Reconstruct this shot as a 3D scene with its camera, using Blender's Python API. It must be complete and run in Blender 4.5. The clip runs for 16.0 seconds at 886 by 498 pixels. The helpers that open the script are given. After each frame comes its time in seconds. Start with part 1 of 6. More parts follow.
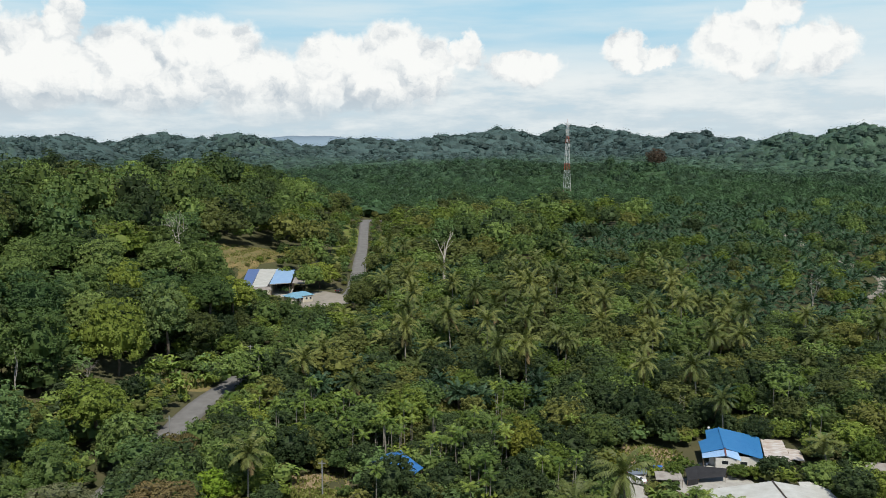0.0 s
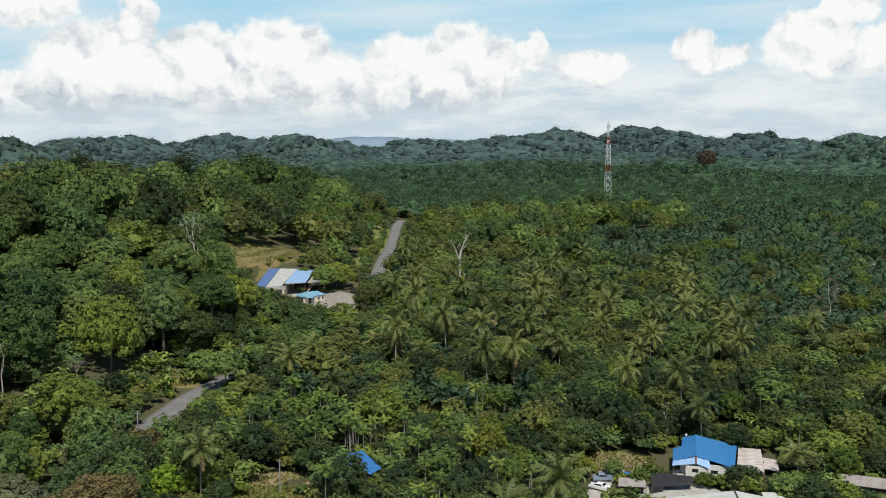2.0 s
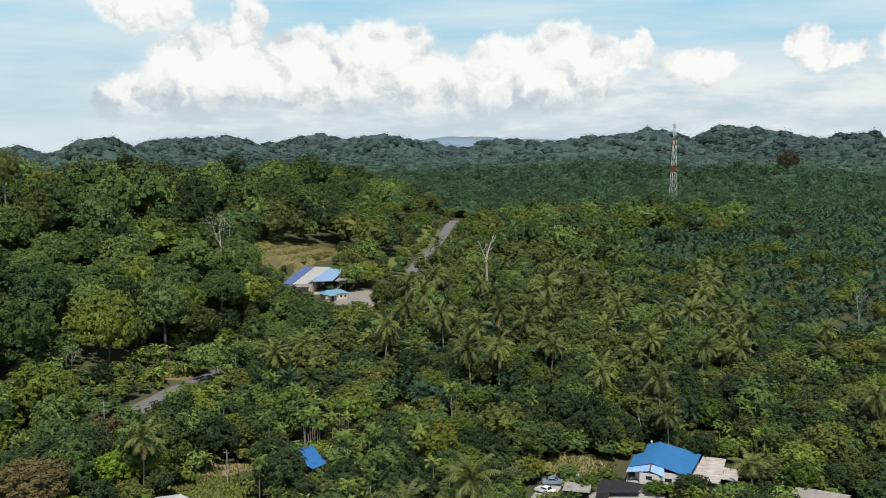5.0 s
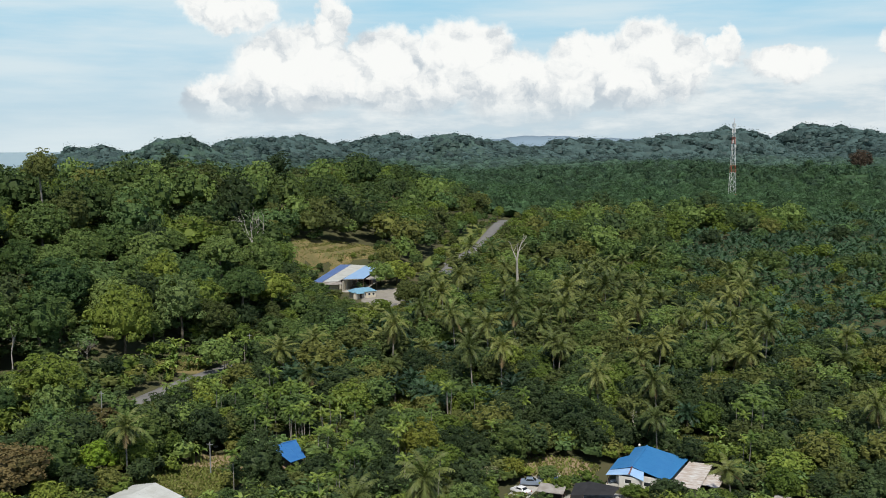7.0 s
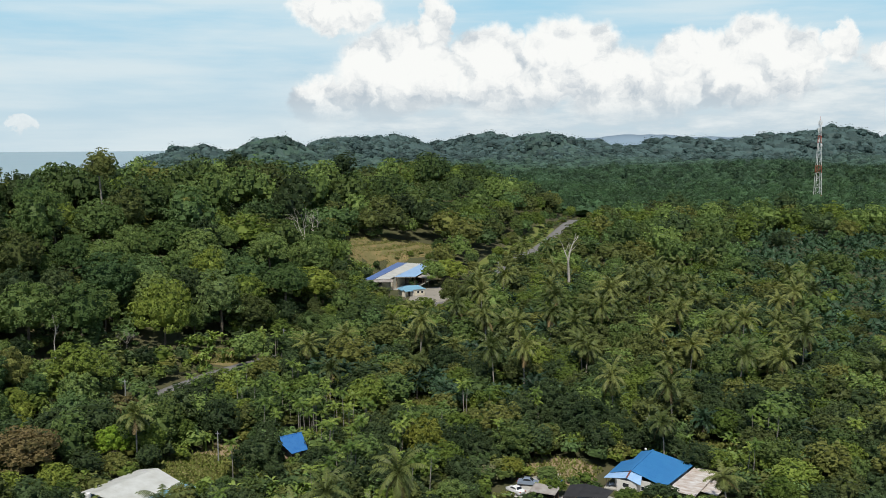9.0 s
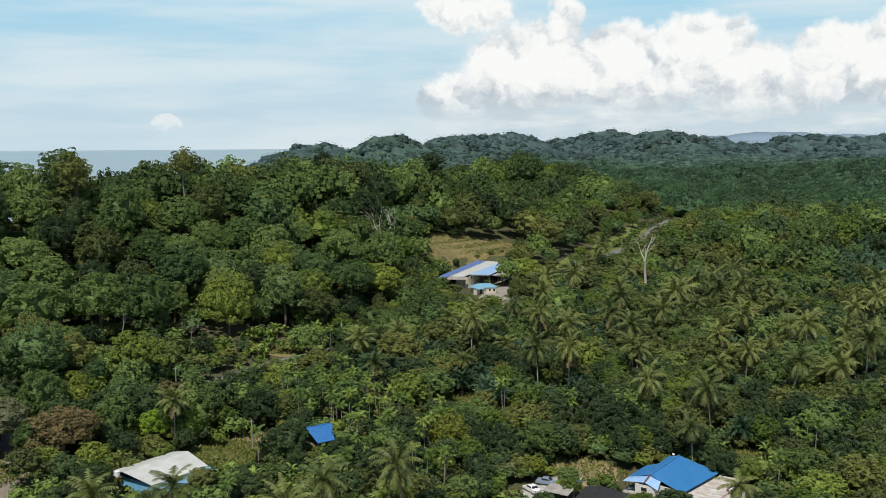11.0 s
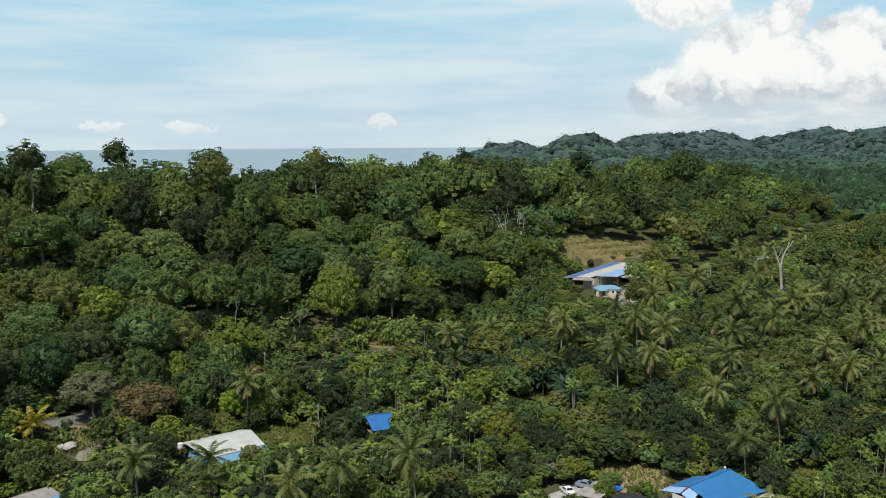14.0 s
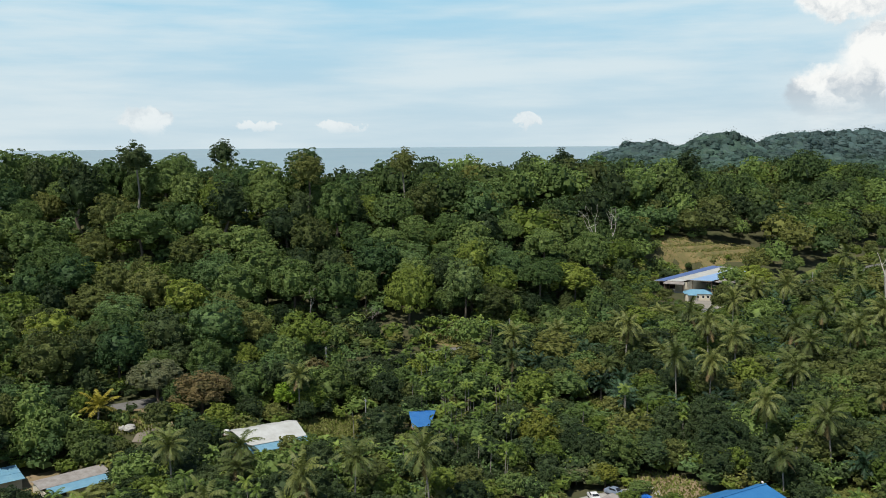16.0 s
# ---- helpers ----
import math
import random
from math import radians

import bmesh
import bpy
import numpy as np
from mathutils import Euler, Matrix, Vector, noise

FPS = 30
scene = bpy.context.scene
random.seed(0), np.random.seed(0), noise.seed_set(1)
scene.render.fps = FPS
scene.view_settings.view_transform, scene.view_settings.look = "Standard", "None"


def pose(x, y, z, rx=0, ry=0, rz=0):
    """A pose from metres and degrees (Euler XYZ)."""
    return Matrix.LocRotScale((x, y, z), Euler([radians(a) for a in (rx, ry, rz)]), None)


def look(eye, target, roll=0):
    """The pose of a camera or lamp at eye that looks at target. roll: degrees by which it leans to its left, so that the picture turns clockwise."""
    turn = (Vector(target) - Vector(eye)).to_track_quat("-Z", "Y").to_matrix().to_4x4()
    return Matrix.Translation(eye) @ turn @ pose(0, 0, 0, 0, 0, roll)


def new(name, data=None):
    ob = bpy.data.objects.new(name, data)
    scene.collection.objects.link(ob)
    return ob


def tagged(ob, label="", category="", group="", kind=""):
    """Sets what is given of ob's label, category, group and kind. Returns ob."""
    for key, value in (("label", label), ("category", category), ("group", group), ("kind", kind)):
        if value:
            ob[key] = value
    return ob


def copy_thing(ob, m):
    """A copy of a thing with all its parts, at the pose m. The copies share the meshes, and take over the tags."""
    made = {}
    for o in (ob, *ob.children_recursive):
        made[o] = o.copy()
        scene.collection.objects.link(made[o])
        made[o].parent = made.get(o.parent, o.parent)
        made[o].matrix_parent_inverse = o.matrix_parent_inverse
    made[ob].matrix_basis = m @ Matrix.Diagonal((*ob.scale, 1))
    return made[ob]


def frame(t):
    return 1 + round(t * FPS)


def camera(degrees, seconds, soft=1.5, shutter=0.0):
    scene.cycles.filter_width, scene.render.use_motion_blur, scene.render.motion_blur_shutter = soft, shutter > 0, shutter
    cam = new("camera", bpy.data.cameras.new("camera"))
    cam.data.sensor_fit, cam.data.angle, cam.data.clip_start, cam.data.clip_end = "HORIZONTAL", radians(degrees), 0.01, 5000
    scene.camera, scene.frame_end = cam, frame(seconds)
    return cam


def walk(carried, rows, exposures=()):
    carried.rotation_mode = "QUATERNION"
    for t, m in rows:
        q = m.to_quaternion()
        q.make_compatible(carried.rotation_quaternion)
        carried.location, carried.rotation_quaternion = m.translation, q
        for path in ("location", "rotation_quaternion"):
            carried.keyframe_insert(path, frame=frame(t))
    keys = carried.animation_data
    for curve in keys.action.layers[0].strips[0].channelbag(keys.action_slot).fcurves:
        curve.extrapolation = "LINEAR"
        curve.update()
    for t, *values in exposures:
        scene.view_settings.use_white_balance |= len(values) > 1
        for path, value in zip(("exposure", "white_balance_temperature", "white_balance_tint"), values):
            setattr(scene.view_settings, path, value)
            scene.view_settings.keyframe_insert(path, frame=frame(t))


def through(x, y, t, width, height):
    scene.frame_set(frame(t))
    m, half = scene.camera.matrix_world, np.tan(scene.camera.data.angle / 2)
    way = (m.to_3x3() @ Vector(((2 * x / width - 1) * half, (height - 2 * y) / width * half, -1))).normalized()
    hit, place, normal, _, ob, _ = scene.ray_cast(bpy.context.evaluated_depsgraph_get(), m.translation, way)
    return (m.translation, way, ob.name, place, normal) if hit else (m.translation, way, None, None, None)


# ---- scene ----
cam = camera(51.2, 16.0, soft=0.95)
PATH = [
    (0.0, (3.37, -0.57, 74.16), (2.18, 98.78, 62.88), -0.28),
    (0.5, (8.54, -0.56, 74.23), (5.61, 98.77, 62.99), -0.26),
    (1.0, (13.71, -0.50, 74.30), (9.02, 98.76, 63.07), -0.25),
    (1.5, (18.88, -0.39, 74.36), (12.44, 98.78, 63.16), -0.24),
    (2.0, (24.03, -0.22, 74.41), (15.85, 98.82, 63.24), -0.24),
    (2.5, (29.18, 0.01, 74.46), (19.27, 98.89, 63.31), -0.23),
    (3.0, (34.32, 0.29, 74.51), (22.69, 98.99, 63.37), -0.23),
    (3.5, (39.44, 0.64, 74.56), (26.07, 99.12, 63.41), -0.23),
    (4.0, (44.55, 1.07, 74.60), (29.39, 99.28, 63.46), -0.23),
    (4.5, (49.65, 1.56, 74.64), (32.66, 99.48, 63.51), -0.23),
    (5.0, (54.74, 2.14, 74.68), (35.86, 99.70, 63.54), -0.23),
    (5.5, (59.83, 2.80, 74.72), (38.97, 99.96, 63.57), -0.24),
    (6.0, (64.91, 3.54, 74.76), (41.98, 100.24, 63.61), -0.24),
    (6.5, (69.99, 4.38, 74.80), (44.92, 100.55, 63.63), -0.25),
    (7.0, (75.08, 5.33, 74.84), (47.86, 100.90, 63.65), -0.25),
    (7.5, (80.16, 6.37, 74.88), (50.68, 101.27, 63.68), -0.26),
    (8.0, (85.26, 7.53, 74.93), (53.27, 101.61, 63.72), -0.27),
    (8.5, (90.35, 8.81, 74.97), (55.67, 101.93, 63.75), -0.28),
    (9.0, (95.45, 10.21, 75.02), (57.95, 102.23, 63.76), -0.29),
    (9.5, (100.55, 11.75, 75.08), (60.12, 102.51, 63.79), -0.30),
    (10.0, (105.65, 13.43, 75.14), (62.20, 102.78, 63.81), -0.31),
    (10.5, (110.74, 15.26, 75.20), (64.22, 103.04, 63.83), -0.32),
    (11.0, (115.82, 17.25, 75.27), (66.17, 103.30, 63.87), -0.33),
    (11.5, (120.87, 19.41, 75.34), (68.03, 103.53, 63.91), -0.34),
    (12.0, (125.89, 21.75, 75.43), (69.85, 103.79, 63.98), -0.35),
    (12.5, (130.86, 24.29, 75.51), (71.76, 104.14, 64.08), -0.36),
    (13.0, (135.77, 27.04, 75.61), (73.81, 104.69, 64.14), -0.37),
    (13.5, (140.58, 30.00, 75.71), (75.88, 105.38, 64.22), -0.37),
    (14.0, (145.29, 33.19, 75.82), (77.84, 106.12, 64.35), -0.38),
    (14.5, (149.87, 36.63, 75.95), (79.68, 106.93, 64.48), -0.39),
    (15.0, (154.29, 40.33, 76.08), (81.43, 107.87, 64.60), -0.40),
    (15.5, (158.51, 44.32, 76.22), (83.07, 108.95, 64.72), -0.40),
    (16.0, (162.49, 48.59, 76.37), (84.56, 110.19, 64.86), -0.41),
]
walk(cam, [(t, look(eye, target, roll)) for t, eye, target, roll in PATH], exposures=[(0, 0.0), (16, 0.0)])

# ---- light ----
SUN_UP, SUN_FROM = 59, 164            # degrees above the ground; compass bearing, clockwise from +y
sun_way = Vector((math.sin(radians(SUN_FROM)) * math.cos(radians(SUN_UP)), math.cos(radians(SUN_FROM)) * math.cos(radians(SUN_UP)), math.sin(radians(SUN_UP))))
sun = new("sun", bpy.data.lights.new("sun", "SUN"))
sun.data.energy, sun.data.angle, sun.data.color = 4.2, radians(0.6), (1.0, 0.96, 0.88)
sun.matrix_world = look(sun_way * 500, (0, 0, 0))

world = bpy.data.worlds.new("sky")
scene.world = world
world.use_nodes = True
wn, wl = world.node_tree.nodes, world.node_tree.links
wn.clear()


def wmath(op, a, b=None, c=None, clamp=False):
    n = wn.new("ShaderNodeMath")
    n.operation, n.use_clamp = op, clamp
    for i, v in enumerate((a, b, c)):
        if v is None:
            continue
        if isinstance(v, (int, float)):
            n.inputs[i].default_value = v
        else:
            wl.new(v, n.inputs[i])
    return n.outputs[0]


def wvec(op, a, b):
    n = wn.new("ShaderNodeVectorMath")
    n.operation = op
    for i, v in enumerate((a, b)):
        if isinstance(v, tuple):
            n.inputs[i].default_value = v
        else:
            wl.new(v, n.inputs[i])
    return n.outputs["Value" if op == "LENGTH" else "Vector"]


def wstep(v, low, high):
    n = wn.new("ShaderNodeMapRange")
    n.interpolation_type = "SMOOTHSTEP"
    wl.new(v, n.inputs[0])
    n.inputs[1].default_value, n.inputs[2].default_value = low, high
    return n.outputs[0]


def wnoise(v, scale, detail=6, rough=0.55):
    n = wn.new("ShaderNodeTexNoise")
    wl.new(v, n.inputs["Vector"])
    n.inputs["Scale"].default_value, n.inputs["Detail"].default_value, n.inputs["Roughness"].default_value = scale, detail, rough
    return n


def wmix(f, a, b):
    n = wn.new("ShaderNodeMix")
    n.data_type = "RGBA"
    for socket, v in ((n.inputs[0], f), (n.inputs[6], a), (n.inputs[7], b)):
        if isinstance(v, (int, float, tuple)):
            socket.default_value = v
        else:
            wl.new(v, socket)
    return n.outputs[2]


sky = wn.new("ShaderNodeTexSky")
sky.sky_type, sky.sun_disc = "NISHITA", False
sky.sun_elevation, sky.sun_rotation = radians(SUN_UP), radians(SUN_FROM)
sky.altitude, sky.air_density, sky.dust_density, sky.ozone_density = 80, 1.0, 0.6, 1.5
way = wn.new("ShaderNodeTexCoord").outputs["Generated"]
split = wn.new("ShaderNodeSeparateXYZ")
wl.new(way, split.inputs[0])
west = wmath("MULTIPLY", wmath("ARCTAN2", wmath("MULTIPLY", split.outputs[0], -1), split.outputs[1]), 57.2958)
rise = wmath("MULTIPLY", wmath("ARCSINE", split.outputs[2]), 57.2958)
flat = wn.new("ShaderNodeCombineXYZ")
wl.new(west, flat.inputs[0]), wl.new(rise, flat.inputs[1])
# cumulus: degrees left of +y, degrees up, half width, half height
CUMULUS = [(24.8, 4.6, 4.4, 2.6), (22.7, 7.4, 1.3, 1.6), (19.3, 5.2, 2.7, 2.2), (14.6, 5.2, 3.4, 2.6), (11.2, 3.2, 4, 2.4),
           (6.7, 4.8, 2.8, 2.1), (3.6, 5.6, 2.4, 2.0), (2, 4.6, 2.3, 2.2), (-0.9, 5.5, 1.3, 1.1), (-4.2, 4.5, 2.3, 1.0),
           (-10.2, 5.6, 1.7, 1.3), (-12.4, 5.1, 1.5, 0.7), (-16.7, 5.8, 2.7, 2.1), (-18.6, 7.4, 1.7, 1.4), (-21, 5.1, 2.2, 1.6),
           (17.5, 3.6, 4.5, 1.9), (9.0, 3.3, 4.0, 1.7), (4.5, 3.6, 3.6, 1.7), (29.2, 2.7, 2.1, 1.7), (28.2, 8.0, 3.0, 1.5), (25.8, 3.2, 2.6, 1.9)]
PUFFS = [(69.1, 1.45, 1.5, 0.7), (46.4, 1.1, 0.8, 0.4), (58, 0.9, 1.6, 0.3), (63, 1.0, 1.2, 0.3)]
big = wnoise(flat.outputs[0], 0.30, 2, 0.5).outputs["Color"]
fine = wnoise(flat.outputs[0], 0.95, 7, 0.6).outputs["Color"]
bent = wvec("ADD", flat.outputs[0], wvec("MULTIPLY", wvec("SUBTRACT", big, (0.5, 0.5, 0.5)), (2.4, 1.6, 0)))
bent = wvec("ADD", bent, wvec("MULTIPLY", wvec("SUBTRACT", fine, (0.5, 0.5, 0.5)), (2.0, 1.7, 0)))
field = None
for a, e, w, h in CUMULUS + PUFFS:
    off = wvec("MULTIPLY", wvec("SUBTRACT", bent, (a, e, 0)), (1 / w, 1 / h, 0))
    one = wmath("SUBTRACT", 1, wvec("LENGTH", off, (0, 0, 0)))
    field = one if field is None else wmath("MAXIMUM", field, one)
cumulus = wstep(field, -0.1, 0.22)
# grey-white shelf of cloud under the towers, and thin high cirrus
shelf_noise = wnoise(wvec("MULTIPLY", flat.outputs[0], (0.16, 0.62, 0)), 1.1, 7, 0.6).outputs[0]
shelf = wmath("MULTIPLY", wstep(shelf_noise, 0.22, 0.5), wmath("MULTIPLY", wstep(rise, 6.6, 3.4), wstep(west, 36, 24)))
cirrus_noise = wnoise(wvec("MULTIPLY", flat.outputs[0], (0.045, 0.36, 0)), 1.0, 7, 0.55).outputs[0]
cirrus = wmath("MULTIPLY", wstep(cirrus_noise, 0.34, 0.66), 0.7)
# relief of the cumulus: the same grain set off towards the light
up = wnoise(bent, 0.42, 6, 0.58).outputs[0]
down = wnoise(wvec("ADD", bent, (-0.5, 0.8, 0)), 0.42, 6, 0.58).outputs[0]
relief = wmath("SUBTRACT", up, down)
lit = wmath("ADD", wmath("MULTIPLY", relief, 1.9), wmath("ADD", wmath("MULTIPLY", wstep(rise, 1.0, 5.0), 0.55), wmath("ADD", wmath("MULTIPLY", field, 0.25), wmath("MULTIPLY", wstep(west, 34, 40), 0.55))))
cloud_colour = wmix(wstep(lit, 0.0, 0.75), (0.50, 0.57, 0.63, 1), (0.95, 0.96, 0.94, 1))
clear = wmix(wstep(rise, -1, 10), (0.55, 0.69, 0.77, 1), (0.36, 0.65, 0.83, 1))
thin = wmix(cirrus, clear, (0.76, 0.84, 0.86, 1))
shelf_colour = wmix(wstep(wmath("ADD", shelf_noise, wmath("MULTIPLY", rise, 0.05)), 0.42, 0.8), (0.54, 0.65, 0.72, 1), (0.84, 0.88, 0.88, 1))
thin = wmix(wmath("MULTIPLY", shelf, 0.92), thin, shelf_colour)
picture = wmix(wmath("MULTIPLY", cumulus, wmath("MAXIMUM", wstep(rise, 0.6, 3.4), wmath("MULTIPLY", wmath("MULTIPLY", wstep(west, 33, 36), 0.55), wstep(rise, 0.3, 1.2)))), thin, cloud_colour)
back_sky, back_cloud = wn.new("ShaderNodeBackground"), wn.new("ShaderNodeBackground")
wl.new(sky.outputs[0], back_sky.inputs[0])
back_sky.inputs[1].default_value = 0.085
wl.new(picture, back_cloud.inputs[0])
back_cloud.inputs[1].default_value = 1.0
mix_sky = wn.new("ShaderNodeMixShader")
# low sky, where the air is thick and cloudy, passes into the clear vault
wl.new(wstep(rise, 19, 10.5), mix_sky.inputs[0])
wl.new(back_sky.outputs[0], mix_sky.inputs[1]), wl.new(back_cloud.outputs[0], mix_sky.inputs[2])
wout = wn.new("ShaderNodeOutputWorld")
wl.new(mix_sky.outputs[0], wout.inputs[0])

# ---- terrain ----
# the coastal ridge: x, y, height of the ground
RIDGE = [(-520, -20, 48), (-330, 70, 50), (-215, 175, 50), (-170, 240, 47), (-160, 300, 44), (-166, 383, 45), (-150, 465, 42), (-175, 600, 28), (-260, 760, 22)]
BASE_Y = [-5000, -50, 130, 180, 210, 260, 350, 450, 600, 800, 1200, 2500, 5200]
BASE_Z = [4, 6, 6.5, 4.5, 4, 5.5, 9.5, 14, 19, 21, 27, 24, 20]
# far hills: x, y, radius, height
HILLS = [(230, 1000, 80, 16), (120, 1030, 85, 11), (40, 1120, 90, 16), (-110, 1120, 90, 10), (-220, 800, 110, 14), (95, 750, 70, 6), (-128, 585, 58, 20), (-98, 690, 42, 11), (-330, 1150, 110, 14), (-40, 1420, 140, 14), (330, 1500, 130, 16),
         (-480, 1500, 130, 12), (160, 1750, 150, 18), (-250, 1700, 130, 14), (-857, 1804, 104, 33), (-781, 1918, 107, 46), (-807, 2327, 128, 51), (-836, 2670, 145, 71),
         (-614, 2248, 121, 51), (-436, 1847, 98, 59), (-380, 2023, 107, 46), (-241, 2221, 116, 43), (-150, 2270, 118, 14),
         (-27, 2328, 121, 47), (146, 2395, 124, 69), (349, 2878, 150, 84), (456, 2687, 141, 60), (534, 2517, 133, 37)]
HILLS += [(605, 2322, 124, 61), (574, 1895, 102, 49), (562, 1545, 85, 53), (571, 1387, 78, 35), (627, 1363, 78, 37),
         (-1321, 1682, 114, 29), (-1103, 1592, 103, 37), (-843, 1480, 91, 52), (-823, 1681, 99, 42), (-769, 1921, 109, 7),
         (900, 1350, 160, 49), (1200, 1300, 250, 62)]
# level places: x, y, radius, height
PADS = [(-56, 358, 26, 14.2), (-77, 378, 20, 14.3), (58, 190, 30, 4.5), (-21, 143, 15, 8.2), (-29, 102, 16, 6.0), (60, 165, 18, 4.6), (-8, 177, 8, 8.6)]


def smooth(u):
    u = np.clip(u, 0, 1)
    return u * u * (3 - 2 * u)


def ridge_distance(x, y):
    """Distance from the coastal ridge, positive on its landward side, and the ridge's height there."""
    best, side, top = np.full(x.shape, 1e9), np.zeros(x.shape), np.zeros(x.shape)
    for (x0, y0, z0), (x1, y1, z1) in zip(RIDGE, RIDGE[1:]):
        dx, dy = x1 - x0, y1 - y0
        u = np.clip(((x - x0) * dx + (y - y0) * dy) / (dx * dx + dy * dy), 0, 1)
        px, py = x0 + u * dx, y0 + u * dy
        d = np.hypot(x - px, y - py)
        s = dx * (y - py) - dy * (x - px)
        side, top = np.where(d < best, s, side), np.where(d < best, z0 + u * (z1 - z0), top)
        best = np.minimum(d, best)
    return np.where(side < 0, best, -best), top


def ground(x, y):
    x, y = np.asarray(x, float), np.asarray(y, float)
    z = np.interp(y, BASE_Y, BASE_Z)
    z = z + np.clip(20 - x, 0, 110) * 0.06 * np.clip((520 - y) / 200, 0, 1)
    d, top = ridge_distance(x, y)
    land = z + (top - z) * (np.exp(-(d / 62) ** 2) * 0.92 + 0.08 * np.clip(1 - d / 160, 0, 1))
    c = smooth((np.degrees(np.arctan2(60 - x, np.maximum(y, 1))) - 37) / 6)
    low = z + (-45 - z) * c
    sea = top + (low - top) * smooth(-d / 260)
    z = np.where(d >= 0, land, sea)
    for hx, hy, r, h in HILLS:
        z = z + h * np.exp(-((x - hx) ** 2 + (y - hy) ** 2) / (r * r))
    z = z + 0.8 * np.sin(x * 0.043 + 1.7 * np.sin(y * 0.021)) * np.sin(y * 0.037 + 0.6)
    for px, py, r, h in PADS:
        w = smooth((1.5 - np.hypot(x - px, y - py) / r) / 0.6)
        z = z * (1 - w) + h * w
    return z


# the land near the flight on an even grid, for quick reading
NEAR_X, NEAR_Y, NEAR_STEP = -720, 40, 4.0
near_gx, near_gy = np.meshgrid(NEAR_X + np.arange(362) * NEAR_STEP, NEAR_Y + np.arange(282) * NEAR_STEP)
NEAR_Z, NEAR_D = ground(near_gx, near_gy), ridge_distance(near_gx, near_gy)[0]


def read_grid(grid, x, y):
    u, v = min(max((x - NEAR_X) / NEAR_STEP, 0), 360.99), min(max((y - NEAR_Y) / NEAR_STEP, 0), 280.99)
    i, j = int(u), int(v)
    u, v = u - i, v - j
    return float((grid[j, i] * (1 - u) + grid[j, i + 1] * u) * (1 - v) + (grid[j + 1, i] * (1 - u) + grid[j + 1, i + 1] * u) * v)


def ground_at(x, y):
    return read_grid(NEAR_Z, x, y)


def ridge_at(x, y):
    return read_grid(NEAR_D, x, y)


